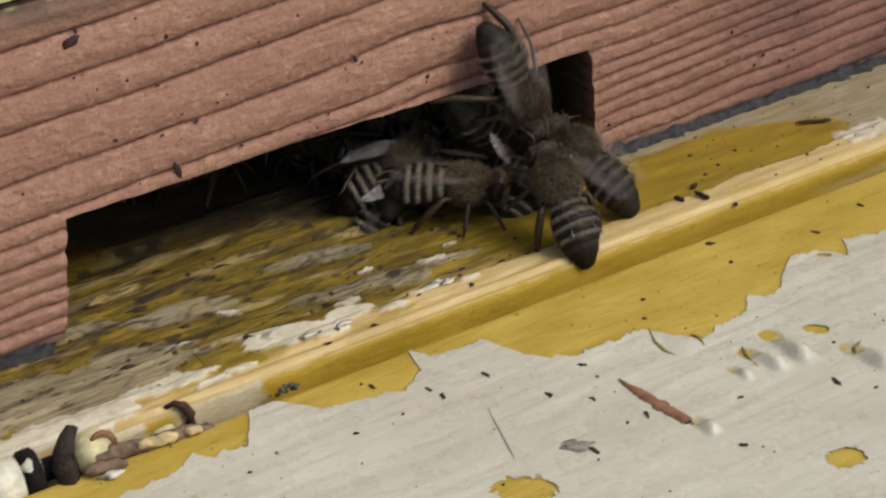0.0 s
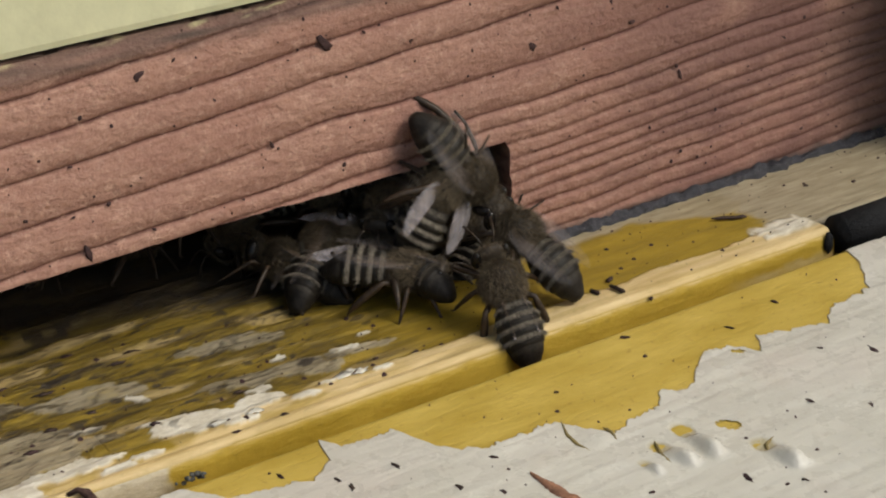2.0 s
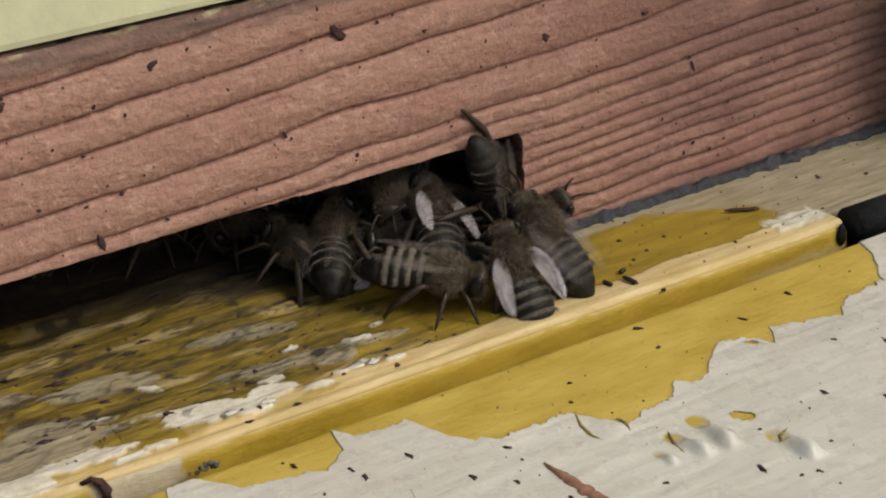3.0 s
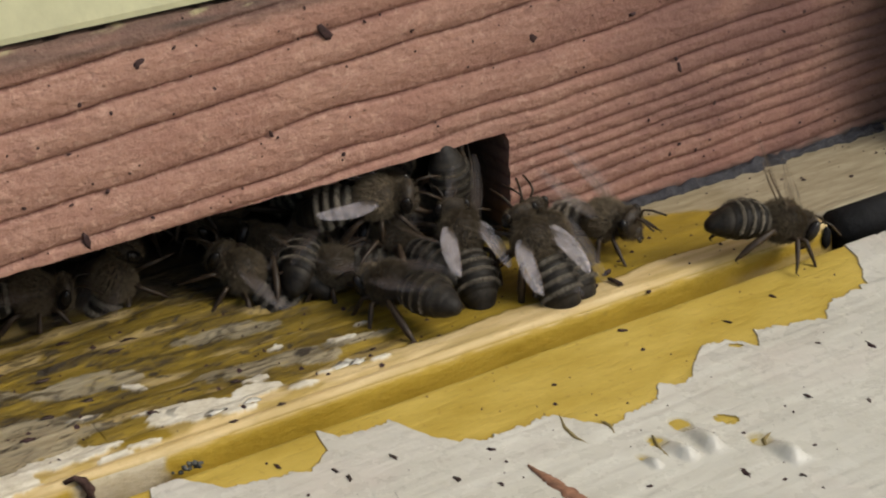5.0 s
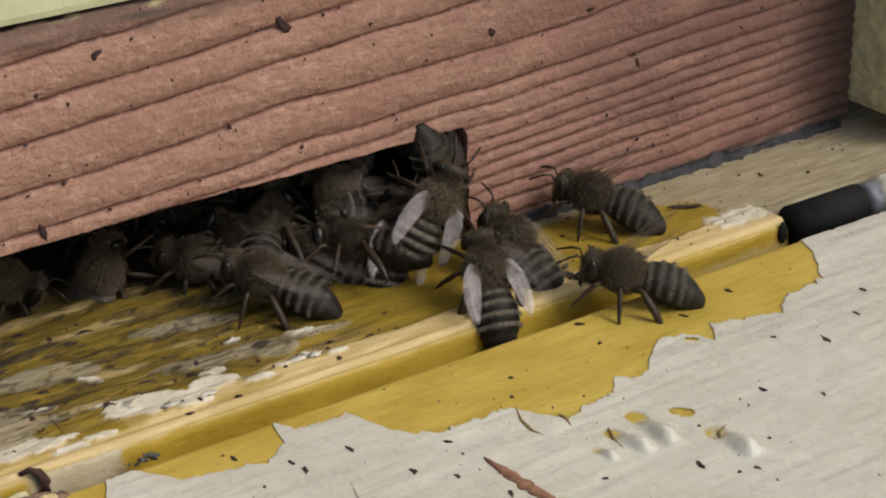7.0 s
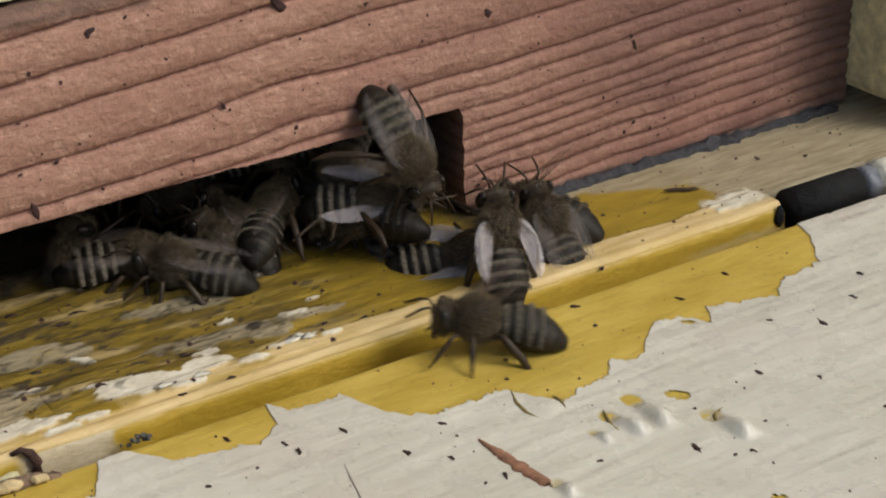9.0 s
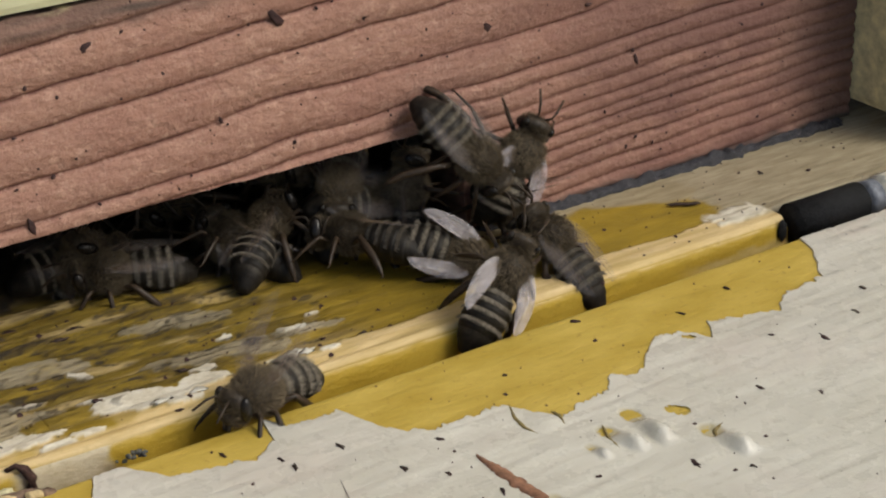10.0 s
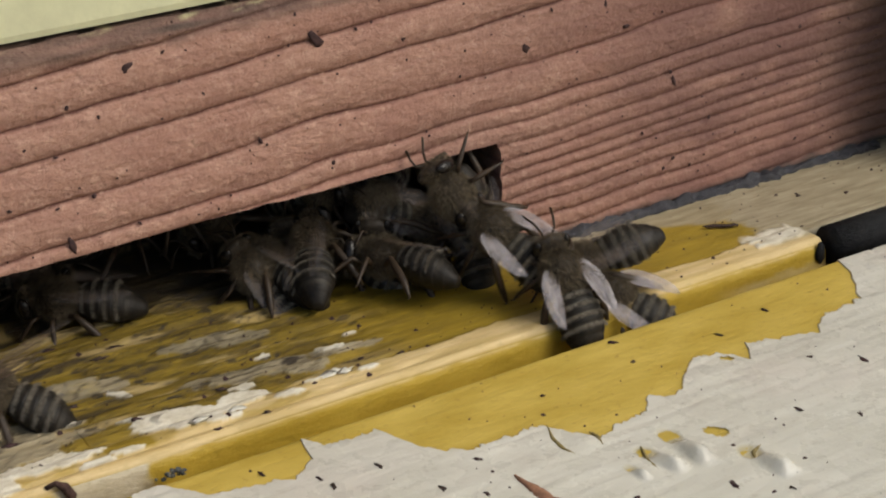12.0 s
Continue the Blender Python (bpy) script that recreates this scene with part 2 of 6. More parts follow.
def late_wood(x, z):
    """How far a place lies in a dark ring, 0 to 1, and the swelling of the softer wood."""
    wide = smooth(20, 24, z)
    zz = z - (0.056 + 0.016 * wide) * x + 0.32 * nz(x * 0.045, z * 0.06, 4.0) + 0.26 * nz(x * 0.13, z * 0.2, 9.0) + 0.07 * nz(x * 0.7, z * 0.5, 2.0)
    zz -= 0.75 * math.exp(-(((x + 21) / 5.5) ** 2)) * smooth(14, 18, z) * smooth(26, 21, z)
    below = max((r for r in RINGS if r <= zz), default=RINGS[0] - 1.2)
    above = min((r for r in RINGS if r > zz), default=62.0)
    gap = above - below
    u = (zz - below) / gap
    near = min((above - zz) * 1.7, zz - below)
    fine = smooth(3.5, 2.4, gap)
    core = smooth(0.36 + 0.12 * fine, 0.05, near) * (0.85 - 0.42 * fine + 0.5 * nz(x * 0.1, z * 0.5, 6.0))
    soft = (0.38 + 0.10 * fine) * smooth(min(2.2, gap * 0.62), 0.0, zz - below) ** 1.3
    ledge = math.exp(-(((above - zz - 0.35) / 0.3) ** 2)) * (0.55 + 0.8 * nz(x * 0.8, z * 0.3, 21.0)) * (0.35 if fine < 0.5 else 0.7)
    return max(0.0, min(1.0, core + soft)), math.sin(math.pi * u) * min(0.34, gap * (0.19 - 0.08 * fine)) - 0.26 * core + 0.2 * ledge * (1 - 0.4 * fine)


def reducer_board():
    """The red pine board with the bees' slot sawn out of its lower edge."""
    verts, faces, late, grime_shade, stain, pale, index = [], [], [], [], [], [], {}

    def vert(x, y, z, front=True):
        l, swell = late_wood(x, z)
        edge = smooth(1.6, 0.0, Z_TOP - z)
        if z < 13.5 and -0.5 < x < 4:
            swell *= 0.2 + 0.8 * smooth(0.0, 3.5, x)
        yy = y - (swell * 1.15 + 0.10 * fbm(x * 0.5, z * 1.4, 2.0) - 0.9 * edge if front else 0.0)
        key = (round(x, 3), round(yy, 3), round(z, 3))
        if key not in index:
            index[key] = len(verts)
            verts.append((x, yy, z))
            late.append(l)
            top = Z_TOP - z + 0.9 * fbm(x * 0.12, 1.0)
            pale.append(0.7 * smooth(0.7, 0.2, top) * smooth(0.25, 0.5, fbm(x * 0.3, z * 1.2, 31.0)))
            # dirt along the top; also darker along the bottom edge
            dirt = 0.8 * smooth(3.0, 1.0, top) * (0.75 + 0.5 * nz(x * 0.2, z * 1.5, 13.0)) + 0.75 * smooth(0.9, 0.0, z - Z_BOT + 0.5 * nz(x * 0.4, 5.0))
            # at the right end, grime and the post's shade painted together
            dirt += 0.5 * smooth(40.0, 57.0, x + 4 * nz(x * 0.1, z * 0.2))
            # darker on the edges that run back behind the front face
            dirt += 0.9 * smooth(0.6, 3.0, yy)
            grime_shade.append(min(1.0, dirt))
            # red-brown tone that deepens towards the board's right, uneven in blotches
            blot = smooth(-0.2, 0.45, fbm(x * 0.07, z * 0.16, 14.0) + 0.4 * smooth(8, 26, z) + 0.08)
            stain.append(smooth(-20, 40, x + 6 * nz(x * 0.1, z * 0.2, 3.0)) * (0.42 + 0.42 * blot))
        return index[key]

    def sheet(rows):
        for a, b in zip(rows, rows[1:]):
            for i in range(len(a) - 1):
                faces.append((a[i], a[i + 1], b[i + 1], b[i]))

    def span(a, b, step):
        n = max(2, round((b - a) / step))
        return [a + (b - a) * i / n for i in range(n + 1)]

    # columns: left of the slot, over it, right of it
    ramp_l = span(-115.0, slot_left(slot_top(-58.3)), 0.75)
    ramp_m = span(slot_left(slot_top(-58.3)), slot_right(slot_top(0)), 0.75)
    ramp_r = span(slot_right(slot_top(0)), X_POST - 0.05, 0.75)
    xs = ramp_l + ramp_m[1:] + ramp_r[1:]
    ups = span(0, 1, 1 / 130)
    rows = [[vert(x, 0, slot_top(min(0, max(-58.3, x))) + (Z_TOP - slot_top(min(0, max(-58.3, x)))) * u) for x in xs] for u in ups]
    sheet(rows)
    lows = span(0, 1, 1 / 80)
    left, right = [], []
    for u in lows:
        left.append([])
        right.append([])
        zl, zr = Z_BOT + (slot_top(-58.3) - Z_BOT) * u, Z_BOT + (slot_top(0) - Z_BOT) * u
        xl, xr = slot_left(zl) if u < 1 else ramp_l[-1], slot_right(zr) if u < 1 else ramp_r[0]
        for i, x in enumerate(ramp_l):
            left[-1].append(vert(-115.0 + (xl + 115.0) * i / (len(ramp_l) - 1), 0, Z_BOT + (slot_top(max(-58.3, x)) - Z_BOT) * u))
        for i, x in enumerate(ramp_r):
            right[-1].append(vert(xr + (X_POST - 0.05 - xr) * i / (len(ramp_r) - 1), 0, zr))
    sheet(left)
    sheet(right)

    def back(line, depth=THICK):
        """Closes an edge of the front towards the back of the board."""
        prev = line
        for d in (0.5, 2, 6, depth):
            cur = [vert(verts[i][0], d, verts[i][2], False) for i in line]
            sheet([prev, cur])
            prev = cur

    front = len(faces)
    n_l, n_m = len(ramp_l) - 1, len(ramp_m) - 1
    back(rows[0][n_l : n_l + n_m + 1])
    back([r[-1] for r in left])
    back([r[0] for r in right])
    back(rows[-1])
    back(left[0])
    back(right[0])
    ob = tagged(new("entrance_reducer"), "weathered reddish pine board with a sawn entrance slot", "entrance reducer")
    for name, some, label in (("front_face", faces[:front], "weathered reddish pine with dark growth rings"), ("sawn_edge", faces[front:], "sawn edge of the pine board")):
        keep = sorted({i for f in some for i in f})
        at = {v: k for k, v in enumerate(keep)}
        layers = {key: [values[v] for v in keep] for key, values in (("late", late), ("grime_shade", grime_shade), ("stain", stain), ("pale", pale))}
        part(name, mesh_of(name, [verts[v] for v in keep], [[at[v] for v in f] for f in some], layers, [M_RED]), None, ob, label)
    return ob


def tube(bm, points, radii, sides=7):
    """A tapering tube along points, closed at its ends."""
    pts = [Vector(p) for p in points]
    rings = []
    for i, p in enumerate(pts):
        d = (pts[min(i + 1, len(pts) - 1)] - pts[max(i - 1, 0)]).normalized()
        a = d.cross(Vector((0.31, 0.17, 0.93))).normalized()
        b = d.cross(a)
        rings.append([bm.verts.new(p + radii[i] * (math.cos(k * math.tau / sides) * a + math.sin(k * math.tau / sides) * b)) for k in range(sides)])
    for r, s in zip(rings, rings[1:]):
        for k in range(sides):
            bm.faces.new((r[k], r[(k + 1) % sides], s[(k + 1) % sides], s[k]))
    bm.faces.new(rings[0][::-1])
    bm.faces.new(rings[-1])


def grid(name, xs, ys, height, layers, material, label=""):
    """A relief sheet over x and y with its value layers."""
    verts, values, faces = [], {k: [] for k in layers}, []
    for y in ys:
        for x in xs:
            verts.append((x, y, height(x, y)))
            for k, f in layers.items():
                values[k].append(f(x, y))
    w = len(xs)
    for j in range(len(ys) - 1):
        for i in range(w - 1):
            a = j * w + i
            faces.append((a, a + 1, a + w + 1, a + w))
    return mesh_of(name, verts, faces, values, [material])


def steps(a, b, n):
    return [a + (b - a) * i / n for i in range(n + 1)]


# the sill: painted yellow, worn to the wood along its front edge, flaking on the weather side
def streak(x, y, seed, fx=0.05, fy=0.38):
    return fbm(x * fx, y * fy, seed, 4)


def oval(x, y, spot):
    cx, cy, a, b, turn = spot[:5]
    c, s = math.cos(radians(turn)), math.sin(radians(turn))
    u, v = (x - cx) * c + (y - cy) * s, -(x - cx) * s + (y - cy) * c
    return math.sqrt((u / a) ** 2 + (v / b) ** 2)


def weather_side(x):
    return smooth(-14.0, -34.0, x)


WHITE_FLAKES = [(-57.0, -13.3, 5.2, 1.3, -4), (-67.5, -14.6, 8.0, 2.7, -3), (-43.3, -12.9, 4.6, 1.75, -9), (-37.2, -12.6, 2.6, 1.3, 0), (-36.0, -10.4, 1.4, 0.7, 5), (-33.0, -14.4, 1.7, 0.5, -5), (-30.3, -13.4, 1.1, 0.45, 0), (-49.6, -15.2, 1.5, 0.4, -6), (-40.2, -15.0, 1.8, 0.4, -4), (-52.6, -15.7, 1.6, 0.45, 0), (-24.6, -14.2, 1.2, 0.35, 0), (-46.5, -10.6, 2.6, 0.5, -8), (-45.9, -4.4, 1.3, 0.45, -30), (-31.5, -5.4, 0.9, 0.4, 0), (-26.0, -8.6, 1.3, 0.4, -10), (-22.4, -6.5, 0.8, 0.35, 0), (-52.5, -7.4, 1.4, 0.5, -20)]
GREY_FLAKES = [(-66.0, -8.2, 13.0, 4.3, -10), (-33.2, -8.6, 6.2, 1.0, -3), (-24.0, -9.2, 3.4, 0.6, -4), (-49.8, -1.7, 5.6, 1.3, -8), (-37.6, -7.0, 4.3, 1.1, -5), (-34.0, 0.0, 5.4, 1.2, -12), (-55.5, -6.3, 5.0, 1.5, -18), (-29.0, -9.9, 2.4, 0.8, -5), (-58.0, 1.5, 3.0, 0.8, -8)]


def patch(x, y, ovals, rag=0.34):
    """How far a place lies inside ragged ovals, 0 to 1."""
    wave = rag * fbm(x * 0.55, y * 0.55, 17.0, 4) + 0.08 * nz(x * 2.6, y * 2.6, 3.0)
    return max(smooth(1.06, 0.98, oval(x, y, o) + wave) for o in ovals)


def sill_flake(x, y):
    on = patch(x, y, WHITE_FLAKES) if x < -15 else 0.0
    right = smooth(22.7, 23.1, x + 1.3 * fbm(x * 0.6, y * 0.8, 5.0)) * smooth(30, 29, x) * smooth(-11.3, -12.4, y + 0.9 * fbm(x * 0.5, y * 0.3, 3.0)) * smooth(-15.6, -15.1, y + 0.5 * nz(x * 0.7, 2.0))
    return min(1.0, max(on, right))


def sill_bare(x, y):
    """Wood worn bare along the front edge, and where the old paint has split off in streaks."""
    band = smooth(-13.0, -13.7, y + 0.7 * nz(x * 0.15, 1.0) + 0.25 * nz(x * 0.9, 5.0)) * smooth(-17.32, -17.1, y + 0.1 * nz(x * 0.8, 4.0))
    old = 0.55 * weather_side(x) * smooth(0.2, 0.36, streak(x, y, 3.0))
    yellowed = smooth(-53.5, -52, x) * smooth(-46.5, -47.5, x) * smooth(-16.0, -15.4, y)
    band *= 1 - 0.6 * yellowed - 0.6 * weather_side(x) * smooth(-16.0, -15.5, y) * smooth(-0.15, 0.2, fbm(x * 0.16, y * 0.6, 12.0))
    return min(1.0, max(band * (0.7 + 0.3 * smooth(-0.4, 0.2, nz(x * 0.1, y * 0.7, 2.0))), old))


def sill_sound(x, y):
    """Where the yellow paint is still whole."""
    return 0.45 * smooth(-22, -8, x) * smooth(-1, -4, y) * (0.8 + 0.4 * nz(x * 0.1, y * 0.3, 19.0)) + 0.4 * smooth(-13.5, -14.5, y)


def sill_worn(x, y):
    """How rough the old paint has split along the grain."""
    return weather_side(x) * smooth(-13.6, -11.5, y) * (1 - 0.75 * sill_flake(x, y)) * (0.45 if x < -52 and y < -6 else 1.0)


def terrace(x, y):
    """The layers of old paint and split wood, in steps along the grain."""
    v = streak(x, y, 40.0, 0.035, 0.42) + 0.25 * nz(x * 0.3, y * 0.6, 23.0)
    steep = 0.0
    for level in (-0.34, -0.12, 0.08, 0.3):
        steep += smooth(level, level + 0.05, v)
    return steep / 4, max(math.exp(-(((v - level) / 0.03) ** 2)) for level in (-0.34, -0.12, 0.08, 0.3))


def sill_weathered(x, y):
    """Grey wood: past the end of the yellow paint, along the board, and in patches on the weather side."""
    right = smooth(25.0, 26.4, x + 1.3 * fbm(x * 0.3, y * 0.5, 3.0) - 0.15 * (y + 9)) * smooth(-16.2, -15.0, y)
    line = -2.5 - 0.42 * max(0.0, x - 14.0)
    back = 0.9 * smooth(line - 0.7, line + 0.5, y + 0.8 * fbm(x * 0.25, y * 0.4, 7.0)) * smooth(-3, 5, x)
    left = 0.9 * patch(x, y, GREY_FLAKES) if x < -15 else 0.0
    return min(1.0, max(right, back, left))


def sill_grime_shade(x, y):
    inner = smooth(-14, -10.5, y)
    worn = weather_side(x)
    # crevice darkness painted along the foot of the paint steps
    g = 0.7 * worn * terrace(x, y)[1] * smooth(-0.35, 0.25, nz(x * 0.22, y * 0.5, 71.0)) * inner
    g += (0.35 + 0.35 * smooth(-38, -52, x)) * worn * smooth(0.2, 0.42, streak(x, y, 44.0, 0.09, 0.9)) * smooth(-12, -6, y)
    # painted shade inside the slot: the floor darkens behind this slanting line
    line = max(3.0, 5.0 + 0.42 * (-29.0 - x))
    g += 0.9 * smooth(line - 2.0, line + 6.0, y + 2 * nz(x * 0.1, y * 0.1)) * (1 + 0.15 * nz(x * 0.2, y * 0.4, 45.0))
    # the hinge cut is coloured dark to stand for its shade
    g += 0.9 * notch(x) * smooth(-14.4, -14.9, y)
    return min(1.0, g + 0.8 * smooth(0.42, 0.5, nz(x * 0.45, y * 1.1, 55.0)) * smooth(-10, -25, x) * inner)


def notch(x):
    """Where the sill's edge is cut away for a hinge."""
    return hinge_notch(x)


def sill_height(x, y):
    z = -5.0 * notch(x) * smooth(-14.6 + 0.4 * nz(x * 0.6, 6.0), -15.4, y) - 0.28 * smooth(-16.8, SILL_Y, y) ** 2
    z += 0.32 * smooth(-13.0, -13.8, y + 0.7 * nz(x * 0.15, 1.0) + 0.25 * nz(x * 0.9, 5.0)) * smooth(-17.3, -16.6, y)
    z += 0.22 * sill_flake(x, y) + 0.85 * weather_side(x) * (terrace(x, y)[0] - 0.6) * smooth(-14, -11, y)
    z -= 0.25 * smooth(-10, -25, x) * smooth(-15.3, -15.7, y + 0.3 * nz(x * 0.2, 8.0)) * smooth(-16.4, -16.0, y)
    z += 0.12 * patch(x, y, GREY_FLAKES) if x < -15 else 0.0
    return z + 0.16 * streak(x, y, 8.0) * (0.15 + 0.7 * weather_side(x))


def hinge_notch(x):
    return smooth(29.9, 30.6, x + 0.3 * nz(x, 1.0)) * smooth(-1, 1, 80 - x)


def sill():
    xs = steps(-112.0, -78.0, 40)[:-1] + steps(-78.0, 62.0, 640) + steps(62.0, 118.0, 60)[1:]
    top = grid("sill_top", xs, steps(SILL_Y, 12.0, 150)[:-1] + steps(12.0, 45.0, 30), sill_height, {"flake": sill_flake, "bare": sill_bare, "weathered": sill_weathered, "grime_shade": sill_grime_shade, "sound": sill_sound, "worn": sill_worn}, M_SILL)
    base = tagged(new("sill"), "yellow painted wooden sill with worn flaking front edge", "sill", kind="structure")
    # the front face, cut back where the hinge sits
    def front(u, x):
        top = sill_height(x, SILL_Y)
        y = SILL_Y - 0.3 * math.sin(min(1, u * 9) * math.pi / 2) + 0.07 * fbm(x * 0.2, u * 3)
        return (x, y, min(-0.25 - 6.5 * u, top - 0.02 * u) if u > 0 else top)
    us = [0, 0.02, 0.05, 0.09, 0.14, 0.2, 0.26, 0.33, 0.45, 0.7, 1.0]
    verts = [front(u, x) for u in us for x in xs]
    w = len(xs)
    faces = [(j * w + i, (j + 1) * w + i, (j + 1) * w + i + 1, j * w + i + 1) for j in range(len(us) - 1) for i in range(w - 1)]
    bare = [0.6 * smooth(-0.5, -0.25, v[2] + 0.2 * nz(v[0] * 0.5, 6.0)) for v in verts]
    raw = [0.72 * smooth(-59.8, -60.4, v[0] + 0.3 * nz(v[2] * 2, 1.0)) + 0.5 * smooth(-58, -56.5, v[0]) * smooth(-48.2, -49.2, v[0] + 0.8 * nz(v[0], v[2])) + 0.2 * smooth(14, 20, v[0]) * smooth(-1.8, -2.2, v[2] + 0.5 * fbm(v[0] * 0.35, 2.0)) for v in verts]
    pinkish = [0.6 * smooth(-58, -56.5, v[0]) * smooth(-48.2, -49.2, v[0] + 0.8 * nz(v[0], v[2])) for v in verts]
    # the hinge cut's shade, painted on the front face too
    grime_shade = [notch(v[0]) * 0.9 * smooth(-1.0, -1.6, v[2]) for v in verts]
    face = mesh_of("sill_front", verts, faces, {"bare": bare, "weathered": pinkish, "flake": raw, "grime_shade": grime_shade, "sound": [0.9] * len(verts), "worn": [0.0] * len(verts)}, [M_SILL])
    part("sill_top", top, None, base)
    part("sill_front", face, None, base, "yellow painted front edge of the sill")
    bm = bmesh.new()
    bmesh.ops.create_cube(bm, size=1, matrix=Matrix.LocRotScale((0, -10, -14), None, (230, 60, 12)))
    part("sill_base", bm, M_SILL, base, shade=False)
    return base


# the landing board: yellow boards under a peeling cream coat
EDGE = [(-112, 24.0), (-66.4, 26.0), (-64.7, 26.1), (-60.7, 25.8), (-58.4, 24.4), (-57.8, 25.3), (-54.2, 26.0), (-53.9, 25.6), (-51.8, 21.5), (-49.4, 21.2), (-46.5, 25.0), (-42.0, 25.9), (-38.9, 26.7), (-36.4, 24.8), (-35.9, 21.2), (-34.5, 23.6), (-29.2, 23.9), (-27.3, 28.6), (-24.2, 31.0), (-16.6, 31.0), (-13.4, 35.6), (-10.8, 34.6), (-7.1, 34.3), (-5.4, 32.2), (-2.9, 33.5), (0.1, 30.9), (2.7, 28.9), (6.2, 30.3), (6.9, 32.6), (8.6, 29.7), (16.0, 31.6), (18.3, 29.7), (24.3, 28.8), (27.4, 24.0), (28.2, 21.3), (112, 21.3)]


def flap_z(x, y):
    return FLAP_Z + (y - FLAP_Y) * FLAP_TILT


def paint_edge(x):
    for (a, u), (b, v) in zip(EDGE, EDGE[1:]):
        if a <= x <= b:
            y = u + (v - u) * (x - a) / (b - a)
            rag = 0.6 * fbm(x * 0.9, 3.0, 1.0, 4) + 0.32 * nz(x * 3.1, 9.0) + 0.14 * nz(x * 8.0, 2.0)
            return -max(21.25, y + rag)
    return -21.3


HOLES = [(-3.8, -40.2, 1.15, 0.75, -55), (-38.0, -44.5, 2.9, 1.5, -40), (-14.3, -56.0, 1.7, 1.25, -20), (5.2, -30.9, 0.65, 0.42, -35), (-6.8, -56.8, 0.8, 0.5, -20)]
BLISTERS = [(-15.2, -34.2, 3.0, 1.7, -70, 0.12), (-7.7, -41.0, 3.2, 1.15, -86, 0.5), (-10.7, -41.4, 2.6, 1.0, -72, 0.42), (-3.0, -46.4, 2.9, 1.2, -78, 0.5), (-13.7, -41.8, 1.3, 0.6, -80, 0.3), (-20.9, -46.2, 1.5, 0.9, -80, 0.35)]
# splits in the cream coat at the rims of the blisters
SPLITS = [((-16.0, -31.3), (-16.9, -33.5), (-17.0, -35.2), (-16.6, -36.6)), ((-13.5, -34.3), (-13.4, -35.5), (-13.8, -36.8)), ((-11.0, -38.5), (-11.7, -40.4), (-11.9, -42.2)), ((-1.8, -44.0), (-3.1, -44.4), (-4.1, -46.1))]


def along(x, y, b):
    """A place in a blister's own axes, in units of its half length and half width."""
    c, s = math.cos(radians(b[4])), math.sin(radians(b[4]))
    return ((x - b[0]) * c + (y - b[1]) * s) / b[2], (-(x - b[0]) * s + (y - b[1]) * c) / b[3]


def hollow(x, y):
    """How far a place lies in the hollow under a blister's lifted rim, 0 to 1."""
    most = 0.0
    for b in BLISTERS[1:]:
        u, v = along(x, y, b)
        if -1.3 < u < 0.2 and abs(v) < 1.3:
            most = max(most, smooth(1.1, 0.85, math.hypot((u + 0.72) / 0.42, v / 0.85) + 0.1 * nz(x * 2, y * 2)))
    return most


def paint_top(x, y):
    z = 0.16 + 0.05 * fbm(x * 0.06, y * 0.3, 5.0) + 0.05 * nz(x * 0.25, y * 0.8, 8.0)
    for b in BLISTERS:
        u, v = along(x, y, b)
        if abs(u) < 1.3 and abs(v) < 1.5:
            wide = smooth(1.15, 0.15, abs(v))
            z += 2.1 * b[5] * wide * smooth(-0.7, 0.45, u) * smooth(1.05, 0.5, u)
    return z - 0.16 * hollow(x, y)


